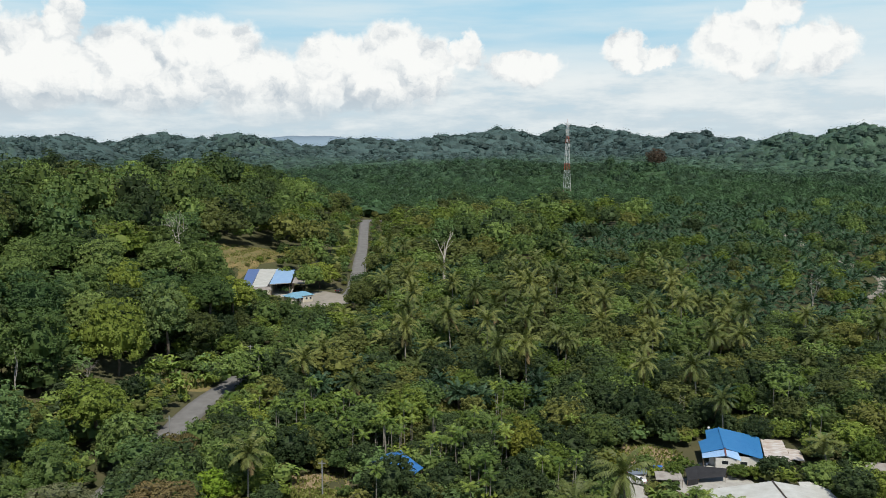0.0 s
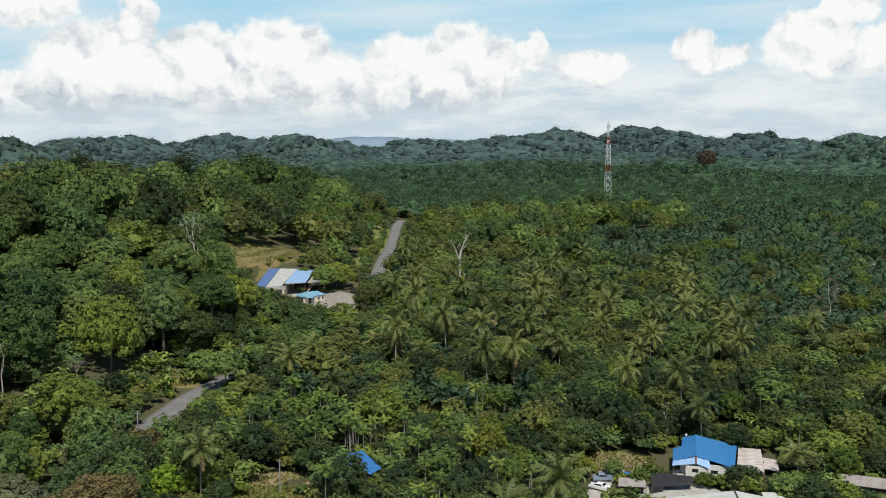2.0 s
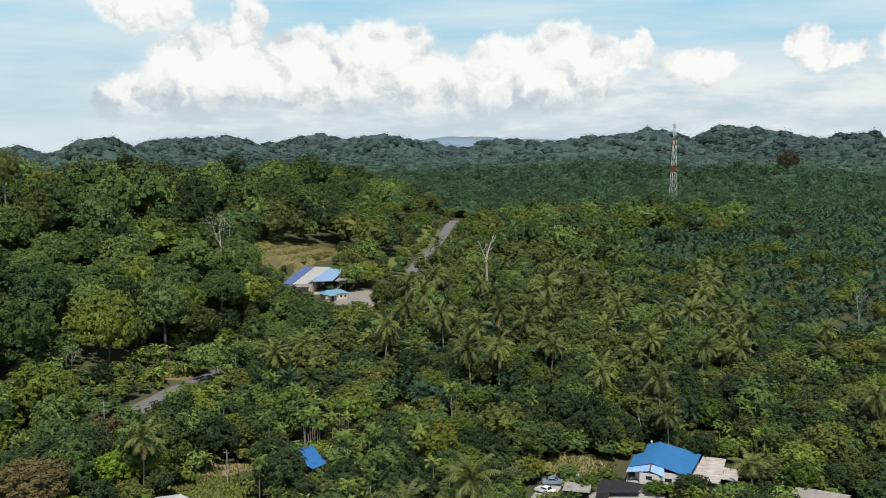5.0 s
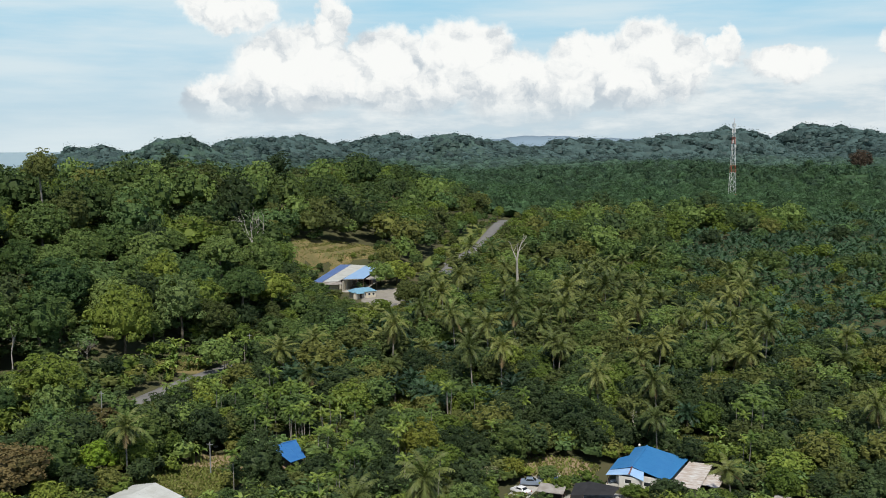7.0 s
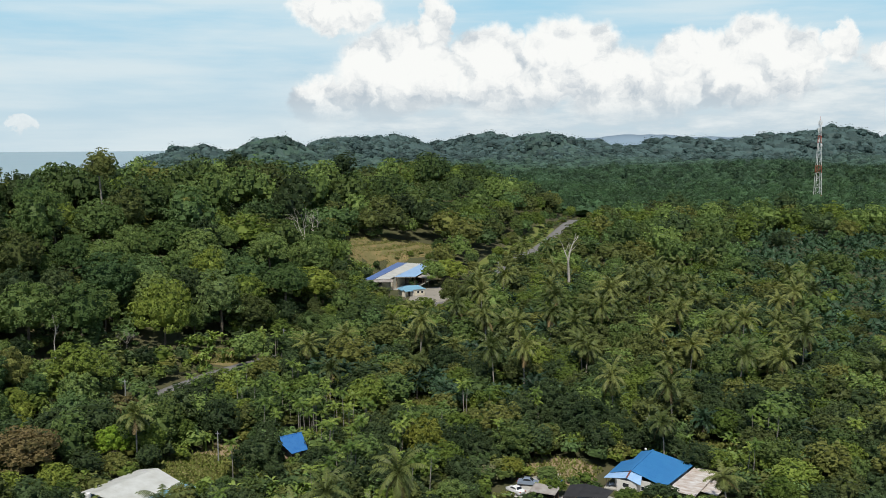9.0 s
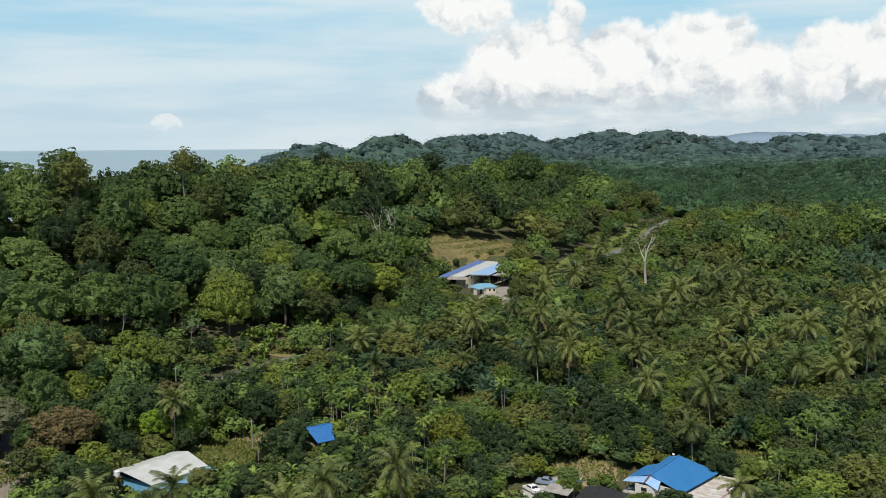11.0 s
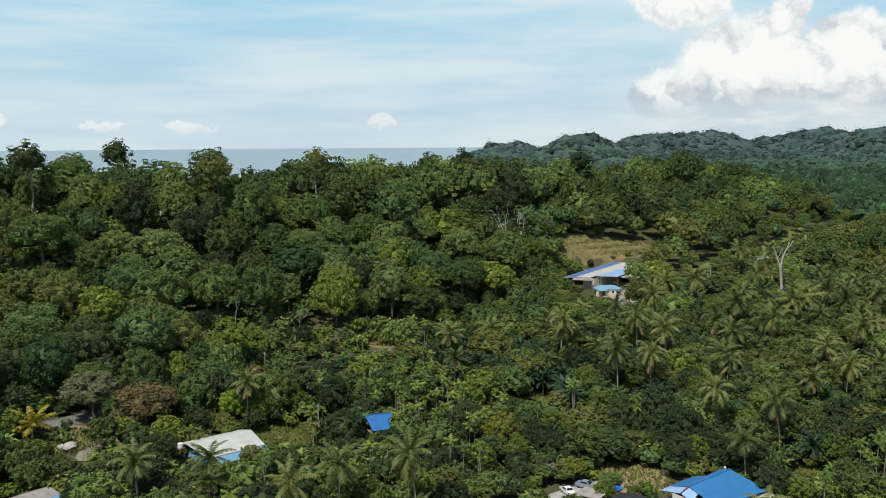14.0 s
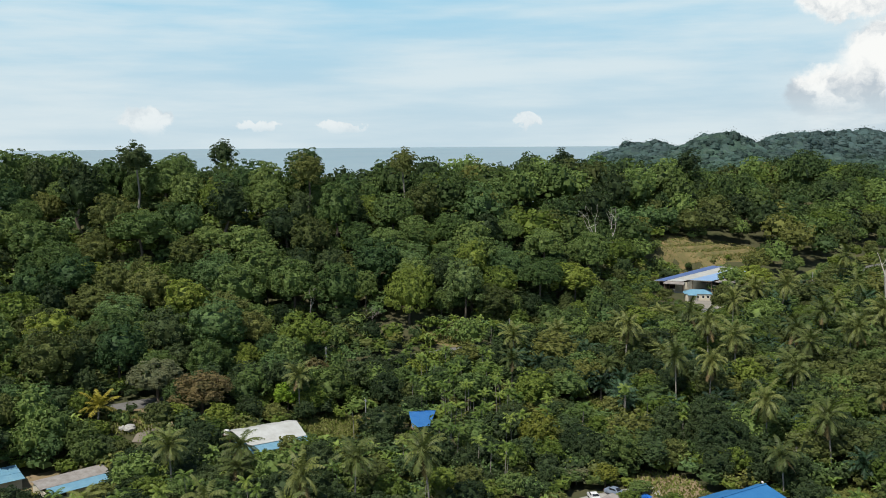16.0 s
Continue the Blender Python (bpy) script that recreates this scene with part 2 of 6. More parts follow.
# ---- materials ----
def material(name, colour, other=None, scale=1.0, rough=0.8, metal=0.0, bump=0.0, bump_scale=None, by_thing=0.0, by_piece=0.0, through=0.0, spec=0.35, stretch=(1, 1, 1), detail=5):
    """Two colours mixed by a noise in metres, with variation from thing to thing and from piece to piece."""
    m = bpy.data.materials.new(name)
    m.use_nodes = True
    n, l = m.node_tree.nodes, m.node_tree.links
    bsdf = n["Principled BSDF"]
    bsdf.inputs["Roughness"].default_value, bsdf.inputs["Metallic"].default_value = rough, metal
    bsdf.inputs["Specular IOR Level"].default_value = spec
    place = n.new("ShaderNodeNewGeometry").outputs["Position"] if by_piece == 0 or through > 0 else n.new("ShaderNodeTexCoord").outputs["Object"]
    stretcher = n.new("ShaderNodeVectorMath")
    stretcher.operation = "MULTIPLY"
    stretcher.inputs[1].default_value = stretch
    l.new(place, stretcher.inputs[0])
    noise_1 = n.new("ShaderNodeTexNoise")
    noise_1.inputs["Scale"].default_value, noise_1.inputs["Detail"].default_value, noise_1.inputs["Roughness"].default_value = scale, detail, 0.62
    l.new(stretcher.outputs[0], noise_1.inputs["Vector"])
    ramp = n.new("ShaderNodeMapRange")
    ramp.inputs[1].default_value, ramp.inputs[2].default_value = 0.32, 0.68
    l.new(noise_1.outputs[0], ramp.inputs[0])
    mix = n.new("ShaderNodeMix")
    mix.data_type = "RGBA"
    mix.inputs[6].default_value, mix.inputs[7].default_value = (*colour, 1), (*(other or tuple(c * 0.75 for c in colour)), 1)
    l.new(ramp.outputs[0], mix.inputs[0])
    out = mix.outputs[2]
    if by_thing or by_piece:
        shift = n.new("ShaderNodeHueSaturation")
        l.new(out, shift.inputs["Color"])
        value = None
        if by_thing:
            info = n.new("ShaderNodeObjectInfo")
            m1 = n.new("ShaderNodeMapRange")
            m1.inputs[3].default_value, m1.inputs[4].default_value = 1 - by_thing, 1 + by_thing
            l.new(info.outputs["Random"], m1.inputs[0])
            value = m1.outputs[0]
            m2 = n.new("ShaderNodeMapRange")
            m2.inputs[3].default_value, m2.inputs[4].default_value = 0.5 + 0.05 * by_thing, 0.5 - 0.05 * by_thing
            l.new(info.outputs["Random"], m2.inputs[0])
            l.new(m2.outputs[0], shift.inputs["Hue"])
        if by_piece:
            m3 = n.new("ShaderNodeMapRange")
            m3.inputs[3].default_value, m3.inputs[4].default_value = 1 - by_piece, 1 + by_piece
            l.new(n.new("ShaderNodeNewGeometry").outputs["Random Per Island"], m3.inputs[0])
            if value is None:
                value = m3.outputs[0]
            else:
                times = n.new("ShaderNodeMath")
                times.operation = "MULTIPLY"
                l.new(value, times.inputs[0]), l.new(m3.outputs[0], times.inputs[1])
                value = times.outputs[0]
        l.new(value, shift.inputs["Value"])
        out = shift.outputs[0]
    l.new(out, bsdf.inputs["Base Color"])
    if bump:
        b = n.new("ShaderNodeBump")
        b.inputs["Strength"].default_value = bump
        noise_2 = n.new("ShaderNodeTexNoise")
        noise_2.inputs["Scale"].default_value, noise_2.inputs["Detail"].default_value = bump_scale or scale * 4, 6
        l.new(stretcher.outputs[0], noise_2.inputs["Vector"])
        l.new(noise_2.outputs[0], b.inputs["Height"])
        l.new(b.outputs[0], bsdf.inputs["Normal"])
    if through:
        leafy = n.new("ShaderNodeBsdfTranslucent")
        warm = n.new("ShaderNodeMix")
        warm.data_type, warm.blend_type = "RGBA", "MULTIPLY"
        warm.inputs[0].default_value, warm.inputs[7].default_value = 1, (1.15, 1.25, 0.5, 1)
        l.new(out, warm.inputs[6]), l.new(warm.outputs[2], leafy.inputs[0])
        both = n.new("ShaderNodeMixShader")
        both.inputs[0].default_value = through
        l.new(bsdf.outputs[0], both.inputs[1]), l.new(leafy.outputs[0], both.inputs[2])
        l.new(both.outputs[0], n["Material Output"].inputs[0])
    return m


def leaf(name, colour, other, by_thing=0.42, rough=0.62):
    colour, other = [(r * 0.985, g * 0.98, b * 1.0) for r, g, b in (colour, other)]
    near = tuple(0.6 * a + 0.4 * b for a, b in zip(colour, other))
    return material(name, near, other, scale=0.35, rough=rough, by_thing=by_thing, by_piece=0.24, through=0.17, spec=0.22)


LEAF = {
    "forest": leaf("forest_leaf", (0.090, 0.152, 0.042), (0.122, 0.176, 0.048)),
    "dark": leaf("dark_leaf", (0.038, 0.066, 0.025), (0.056, 0.084, 0.029)),
    "blue": leaf("bluish_leaf", (0.076, 0.140, 0.046), (0.104, 0.166, 0.054)),
    "bright": leaf("bright_leaf", (0.110, 0.172, 0.028), (0.150, 0.196, 0.034)),
    "olive": leaf("olive_leaf", (0.098, 0.124, 0.032), (0.122, 0.142, 0.040)),
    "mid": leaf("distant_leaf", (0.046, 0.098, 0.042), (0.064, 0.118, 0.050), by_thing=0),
    "lime": leaf("lime_leaf", (0.15, 0.27, 0.024), (0.19, 0.28, 0.03)),
    "yellow": leaf("yellowing_leaf", (0.24, 0.23, 0.035), (0.17, 0.19, 0.03)),
    "brown": leaf("browning_leaf", (0.20, 0.135, 0.06), (0.15, 0.13, 0.05)),
    "grey": leaf("dry_grey_leaf", (0.20, 0.195, 0.115), (0.14, 0.16, 0.07)),
    "coconut": leaf("coconut_frond", (0.084, 0.120, 0.032), (0.136, 0.156, 0.044), rough=0.5),
    "oil": leaf("oil_palm_frond", (0.028, 0.066, 0.033), (0.042, 0.082, 0.039), rough=0.5),
    "areca": leaf("areca_frond", (0.110, 0.190, 0.034), (0.150, 0.205, 0.040), rough=0.5),
    "banana": leaf("banana_leaf", (0.13, 0.22, 0.045), (0.18, 0.24, 0.055), rough=0.45),
    "gold": leaf("golden_frond", (0.40, 0.32, 0.045), (0.30, 0.27, 0.04), by_thing=0),
    "dome": leaf("yellow_green_leaf", (0.155, 0.215, 0.036), (0.185, 0.23, 0.042), by_thing=0),
    "red": leaf("reddish_leaf", (0.105, 0.062, 0.045), (0.085, 0.07, 0.045), by_thing=0),
    "pale": leaf("pale_leaf", (0.125, 0.19, 0.058), (0.155, 0.21, 0.07), by_thing=0),
    # the blue of aerial haze is painted into this leaf colour
    "far": leaf("hazed_far_leaf", (0.056, 0.096, 0.088), (0.070, 0.112, 0.102), by_thing=0),
}
BARK = material("bark", (0.17, 0.135, 0.10), (0.10, 0.085, 0.065), scale=3, rough=0.9, bump=0.4, stretch=(1, 1, 0.25))
PALE_BARK = material("pale_bark", (0.34, 0.31, 0.26), (0.22, 0.20, 0.165), scale=2, rough=0.9, bump=0.3, stretch=(1, 1, 0.3))
DEADWOOD = material("deadwood", (0.52, 0.48, 0.42), (0.33, 0.30, 0.26), scale=1.5, rough=0.9, bump=0.3)
TWIGS = material("dry_twigs", (0.30, 0.27, 0.225), (0.20, 0.18, 0.15), scale=1.5, rough=0.95)
GROUND = material("forest_floor", (0.050, 0.060, 0.022), (0.095, 0.085, 0.040), scale=0.09, rough=0.95, bump=0.6, bump_scale=1.2, detail=9)
GRASS = material("grass", (0.115, 0.165, 0.030), (0.165, 0.165, 0.050), scale=0.25, rough=0.9, bump=0.5, bump_scale=3, detail=8)
GRASS_BLADE = leaf("grass_blade", (0.13, 0.19, 0.03), (0.19, 0.20, 0.055), by_thing=0)
DRY_BLADE = leaf("dry_grass_blade", (0.30, 0.25, 0.105), (0.22, 0.21, 0.075), by_thing=0)
DRY_SLOPE = material("dry_grass_slope", (0.25, 0.18, 0.08), (0.105, 0.115, 0.04), scale=0.3, rough=0.95, bump=0.7, bump_scale=1.5, detail=9)
EARTH = material("bare_earth", (0.30, 0.22, 0.135), (0.21, 0.175, 0.085), scale=0.3, rough=0.95, bump=0.5, bump_scale=2.5, detail=9)
ASPHALT = material("worn_asphalt", (0.20, 0.195, 0.185), (0.145, 0.14, 0.13), scale=0.35, rough=0.9, bump=0.2, bump_scale=8, detail=9)
TRACK_EARTH = material("dirt_track", (0.24, 0.205, 0.16), (0.17, 0.15, 0.12), scale=0.5, rough=0.95, bump=0.4, bump_scale=4, detail=9)
GRAVEL = material("gravel_yard", (0.33, 0.30, 0.255), (0.24, 0.22, 0.18), scale=0.3, rough=0.95, bump=0.4, bump_scale=5, detail=9)
CONCRETE = material("concrete", (0.44, 0.43, 0.39), (0.33, 0.31, 0.275), scale=0.6, rough=0.9, bump=0.15, detail=8)
ROAD_PAINT = material("road_paint", (0.62, 0.61, 0.57), (0.45, 0.44, 0.40), scale=2, rough=0.8)
BLUE_SHEET = material("blue_roof_sheet", (0.035, 0.17, 0.40), (0.045, 0.20, 0.43), scale=0.5, rough=0.42, spec=0.4, bump=0.05, by_piece=0.05)
PALE_BLUE_SHEET = material("faded_blue_roof_sheet", (0.25, 0.42, 0.66), (0.34, 0.50, 0.70), scale=0.6, rough=0.45, by_piece=0.07)
SKY_BLUE_SHEET = material("light_blue_roof_sheet", (0.14, 0.30, 0.41), (0.20, 0.37, 0.46), scale=0.5, rough=0.5, by_piece=0.06)
SLATE_BLUE_SHEET = material("dusty_blue_roof_sheet", (0.09, 0.16, 0.36), (0.13, 0.20, 0.38), scale=0.5, rough=0.5, by_piece=0.08)
WHITE_SHEET = material("white_roof_sheet", (0.56, 0.57, 0.54), (0.42, 0.42, 0.38), scale=0.35, rough=0.6, by_piece=0.06, detail=9)
RUSTY_SHEET = material("rusty_zinc_sheet", (0.72, 0.71, 0.68), (0.42, 0.31, 0.23), scale=0.55, rough=0.5, metal=0.15, by_piece=0.16, stretch=(1, 2.4, 1), detail=9)
GREY_SHEET = material("weathered_grey_sheet", (0.36, 0.34, 0.31), (0.22, 0.19, 0.165), scale=0.6, rough=0.7, by_piece=0.15, detail=8)
BLACK_NET = material("black_shade_net", (0.018, 0.018, 0.020), (0.03, 0.03, 0.032), scale=0.8, rough=0.75)
TARP = material("blue_tarpaulin", (0.03, 0.14, 0.38), (0.05, 0.18, 0.42), scale=0.9, rough=0.4, bump=0.25, bump_scale=1.2)
WHITE_WALL = material("white_painted_wall", (0.76, 0.74, 0.69), (0.64, 0.61, 0.55), scale=0.8, rough=0.85, detail=8)
CREAM_WALL = material("cream_painted_wall", (0.66, 0.60, 0.47), (0.54, 0.48, 0.37), scale=0.8, rough=0.85, detail=8)
BLUE_WALL = material("blue_painted_wall", (0.13, 0.36, 0.58), (0.19, 0.42, 0.60), scale=0.8, rough=0.8, detail=8)
DARK_WOOD = material("dark_timber", (0.075, 0.058, 0.045), (0.045, 0.037, 0.030), scale=2, rough=0.85, stretch=(1, 1, 0.3))
TIMBER = material("timber", (0.24, 0.17, 0.11), (0.17, 0.12, 0.08), scale=2, rough=0.8, stretch=(1, 1, 0.3))
TRIM_RED = material("red_brown_capping", (0.20, 0.07, 0.055), (0.14, 0.055, 0.045), scale=1, rough=0.6)
DARK_GLASS = material("dark_window_glass", (0.02, 0.024, 0.028), (0.03, 0.034, 0.038), scale=1, rough=0.12, spec=0.6)
RED_STEEL = material("red_painted_steel", (0.52, 0.10, 0.055), (0.44, 0.10, 0.06), scale=0.5, rough=0.5)
WHITE_STEEL = material("white_painted_steel", (0.80, 0.79, 0.76), (0.70, 0.69, 0.66), scale=0.5, rough=0.5)
GALV = material("galvanised_steel", (0.45, 0.45, 0.45), (0.36, 0.36, 0.36), scale=2, rough=0.5, metal=0.4)
SEA = material("sea_water", (0.26, 0.36, 0.39), (0.31, 0.39, 0.41), scale=0.004, rough=0.35, spec=0.3, bump=0.2, bump_scale=0.15, stretch=(1, 1, 1))
# mountains at 4700 m: the pale blue is distance haze put into the colour
HAZED_MOUNTAIN = material("hazed_mountain", (0.20, 0.27, 0.33), (0.22, 0.29, 0.35), scale=0.002, rough=1, spec=0)
CAR_WHITE = material("white_car_paint", (0.80, 0.80, 0.79), (0.76, 0.76, 0.75), scale=0.5, rough=0.25, spec=0.6)
CAR_GREY = material("grey_blue_car_paint", (0.22, 0.27, 0.34), (0.20, 0.25, 0.32), scale=0.5, rough=0.25, spec=0.6)
CAR_DARK = material("dark_car_paint", (0.035, 0.03, 0.03), (0.03, 0.026, 0.026), scale=0.5, rough=0.25, spec=0.6)
RUBBER = material("tyre_rubber", (0.02, 0.02, 0.02), (0.03, 0.03, 0.03), scale=5, rough=0.9)
LAMP_GLASS = material("headlight_glass", (0.7, 0.72, 0.74), (0.6, 0.62, 0.64), scale=5, rough=0.15, spec=0.6)
TAIL_RED = material("tail_light", (0.4, 0.02, 0.02), (0.35, 0.02, 0.02), scale=5, rough=0.2, spec=0.6)
PLASTIC_BLUE = material("blue_plastic", (0.02, 0.13, 0.50), (0.03, 0.16, 0.52), scale=2, rough=0.4)

# ---- shapes as arrays: points, four-cornered faces ----
def link_mesh(name, V, Q, mats, index=None, smooth_faces=False):
    me = bpy.data.meshes.new(name)
    V, Q = np.asarray(V, np.float32), np.asarray(Q, np.int32)
    me.vertices.add(len(V)), me.loops.add(Q.size), me.polygons.add(len(Q))
    me.vertices.foreach_set("co", V.ravel())
    me.loops.foreach_set("vertex_index", Q.ravel())
    me.polygons.foreach_set("loop_start", np.arange(0, Q.size, 4, dtype=np.int32))
    for m in mats:
        me.materials.append(m)
    if index is not None:
        me.polygons.foreach_set("material_index", np.asarray(index, np.int32))
    me.polygons.foreach_set("use_smooth", np.full(len(Q), smooth_faces))
    me.update(calc_edges=True)
    return me


def join(shapes):
    Vs, Qs, n = [], [], 0
    for V, Q in shapes:
        Vs.append(V), Qs.append(Q + n)
        n += len(V)
    return np.concatenate(Vs), np.concatenate(Qs)


def part(name, shape, mat, parent=None, label="", smooth_faces=False):
    """One mesh object, under a thing or a part. shape: arrays or a bmesh."""
    if isinstance(shape, bmesh.types.BMesh):
        me = bpy.data.meshes.new(name)
        shape.to_mesh(me)
        shape.free()
        me.materials.append(mat)
    else:
        me = link_mesh(name, *shape, [mat], smooth_faces=smooth_faces)
    ob = new(name, me)
    ob.parent = parent
    if label:
        ob["label"] = label
    return ob


def thing(name, m, label, category, group="", kind=""):
    ob = new(name)
    ob.empty_display_size = 0.3
    ob.matrix_world = m
    return tagged(ob, label, category, group, kind)


def tube(points, radii, sides=6):
    points = np.asarray(points, float)
    rings = []
    for i, p in enumerate(points):
        d = points[min(i + 1, len(points) - 1)] - points[max(i - 1, 0)]
        d = d / (np.linalg.norm(d) + 1e-9)
        a = np.cross(d, (0.31, 0.95, 0.05) if abs(d[1]) < 0.9 else (1, 0, 0))
        a /= np.linalg.norm(a)
        b = np.cross(d, a)
        ang = np.arange(sides) * 2 * np.pi / sides
        rings.append(p + radii[i] * (np.cos(ang)[:, None] * a + np.sin(ang)[:, None] * b))
    V = np.concatenate(rings)
    Q = [[i * sides + j, i * sides + (j + 1) % sides, (i + 1) * sides + (j + 1) % sides, (i + 1) * sides + j]
         for i in range(len(points) - 1) for j in range(sides)]
    return V, np.array(Q)


def cube_ball(n=2):
    """A unit ball of 6 n n faces."""
    V, Q = [], []
    for axis in range(3):
        for s in (-1, 1):
            base = len(V)
            for i in range(n + 1):
                for j in range(n + 1):
                    p = [0, 0, 0]
                    p[axis], p[(axis + 1) % 3], p[(axis + 2) % 3] = s, math.tan((2 * i / n - 1) * 0.785), math.tan((2 * j / n - 1) * 0.785)
                    V.append(np.array(p) / np.linalg.norm(p))
            for i in range(n):
                for j in range(n):
                    q = [base + i * (n + 1) + j, base + (i + 1) * (n + 1) + j, base + (i + 1) * (n + 1) + j + 1, base + i * (n + 1) + j + 1]
                    Q.append(q if s > 0 else q[::-1])
    return np.array(V), np.array(Q)


BALL = {n: cube_ball(n) for n in (1, 2, 3)}


def cards(rng, P, N, size, slim=0.62, wild=0.55):
    """Small folded leaf sprays at points P that face about along N."""
    n = len(P)
    N = N + rng.normal(0, wild, (n, 3))
    N /= np.linalg.norm(N, axis=1)[:, None]
    A = np.cross(N, rng.normal(0, 1, (n, 3)))
    A /= np.linalg.norm(A, axis=1)[:, None] + 1e-9
    B = np.cross(N, A)
    s = (size * rng.uniform(0.6, 1.35, n))[:, None]
    V = np.stack([P - A * s, P + B * s * slim + N * s * 0.25, P + A * s - N * s * 0.3, P - B * s * slim + N * s * 0.25], 1).reshape(-1, 3)
    return V, np.arange(4 * n).reshape(-1, 4)


def crown(rng, R, H, lobes, n_cards, size, low=-0.35, lobe=(0.15, 0.25), core=2, wild=0.3, loose=0.12, fill=0.56):
    """A leafy crown round the origin, R wide and H high to each side: tufts at uneven depth over a lumpy egg, each roofed with leaf sprays."""
    shapes = []
    k = np.arange(lobes) + 0.5
    z = 1 - k / lobes * (1 - low)
    a = k * 2.39996 + rng.uniform(0, 6.28)
    D = np.stack([np.sqrt(np.clip(1 - z * z, 0, 1)) * np.cos(a), np.sqrt(np.clip(1 - z * z, 0, 1)) * np.sin(a), z], 1)
    D += rng.normal(0, 0.10, D.shape)
    D /= np.linalg.norm(D, axis=1)[:, None]
    # a few great boughs swell the egg's outline
    boughs = rng.normal(0, 1, (7, 3)) + np.array([0, 0, 0.3])
    boughs /= np.linalg.norm(boughs, axis=1)[:, None]
    swell = 0.80 + 0.30 * np.clip((np.max(D @ boughs.T, axis=1) - 0.62) / 0.33, 0, 1)
    rad = R * rng.uniform(*lobe, lobes)
    C = D * (np.array([R, R, H]) - rad[:, None] * 0.6) * (swell * rng.uniform(1 - 1.4 * loose, 1 + 0.6 * loose, lobes))[:, None]
    bv, bq = BALL[1]
    for c, r in zip(C, rad):
        shapes.append((bv * r * np.array([1.0, 1.0, 0.62]) * rng.uniform(0.7, 0.95, (len(bv), 1)) + c - (0, 0, r * 0.3), bq))
    if core:
        bv, bq = BALL[core]
        shapes.append((bv * np.array([R, R, H]) * fill * rng.uniform(0.9, 1.08, (len(bv), 1)), bq))
    share = rad ** 2 / (rad ** 2).sum()
    pick = rng.choice(lobes, n_cards, p=share)
    d = rng.normal(0, 0.62, (n_cards, 3)) + D[pick] * 0.55 + np.array([0, 0, 0.62])
    d /= np.linalg.norm(d, axis=1)[:, None]
    P = C[pick] + d * rad[pick][:, None] * rng.uniform(0.85, 1.12, (n_cards, 1)) * np.array([1.1, 1.1, 0.8])
    shapes.append(cards(rng, P, d, size, wild=wild))
    return join(shapes)


def frond(rng, L, elev, azim, droop, leaflets, width, gap=0.9):
    """One feathered palm leaf from the origin."""
    n = leaflets
    s = np.linspace(0, 1, n + 1)
    ang = elev - droop * s ** 1.4
    step = L / n
    r = np.concatenate([[0], np.cumsum(np.cos(ang[:-1]) * step)])
    z = np.concatenate([[0], np.cumsum(np.sin(ang[:-1]) * step)])
    out, side = np.array([math.cos(azim), math.sin(azim), 0]), np.array([-math.sin(azim), math.cos(azim), 0])
    P = r[:, None] * out + z[:, None] * np.array([0, 0, 1])
    V, Q = [], []
    for i in range(1, n + 1):
        t = P[i] - P[i - 1]
        t = t / np.linalg.norm(t)
        w = width * (0.35 + 0.65 * math.sin(math.pi * min(1, (s[i] * 0.86 + 0.1)))) * rng.uniform(0.85, 1.1)
        for sg in (-1, 1):
            hang = np.array([0, 0, -1]) * w * rng.uniform(0.35, 0.75)
            tip = P[i] + side * sg * w * 0.85 + t * w * 0.45 + hang
            k = step * gap * 0.5
            b = len(V)
            V += [P[i] - t * k, P[i] + t * k, tip + t * k * 0.4, tip - t * k * 0.4]
            Q.append([b, b + 1, b + 2, b + 3])
    for i in range(0, n, 2):
        b = len(V)
        j = min(n, i + 2)
        V += [P[i] - side * 0.07, P[i] + side * 0.07, P[j] + side * 0.04, P[j] - side * 0.04]
        Q.append([b, b + 1, b + 2, b + 3])
    return np.array(V), np.array(Q)


def palm_crown(rng, fronds, L, top, bottom, droop, leaflets, width):
    shapes = []
    for i in range(fronds):
        u = (i + 0.5) / fronds
        e = radians(top + (bottom - top) * u + rng.uniform(-8, 8))
        shapes.append(frond(rng, L * rng.uniform(0.85, 1.08) * (0.8 + 0.2 * math.sin(math.pi * min(1, u + 0.3))), e, i * 2.39996 + rng.uniform(-0.3, 0.3), radians(droop * rng.uniform(0.8, 1.25)), leaflets, width))
    return join(shapes)


def limbs(rng, H, r, spread, levels=3, forks=3, fine=0.55, sides=5):
    """A trunk with forking limbs, as tubes. H: height to the first fork."""
    shapes = []

    def grow(p, d, L, r0, level):
        mid = p + d * L * 0.5 + rng.normal(0, L * 0.05, 3)
        end = p + d * L
        shapes.append(tube([p, mid, end], [r0, r0 * 0.82, r0 * 0.62], sides if level == 0 else 4))
        if level < levels:
            for _ in range(forks if level else forks + 1):
                v = d + rng.normal(0, spread, 3) + np.array([0, 0, 0.18])
                grow(end, v / np.linalg.norm(v), L * rng.uniform(0.45, 0.75) * (1 if level else fine), r0 * rng.uniform(0.4, 0.58), level + 1)
    grow(np.zeros(3), np.array([0.03, 0.02, 1.0]), H, r, 0)
    return join(shapes)


def box(x0, x1, y0, y1, z0, z1):
    V = np.array([(x, y, z) for z in (z0, z1) for x, y in ((x0, y0), (x1, y0), (x1, y1), (x0, y1))], float)
    Q = np.array([(3, 2, 1, 0), (4, 5, 6, 7), (0, 1, 5, 4), (1, 2, 6, 5), (2, 3, 7, 6), (3, 0, 4, 7)])
    return V, Q


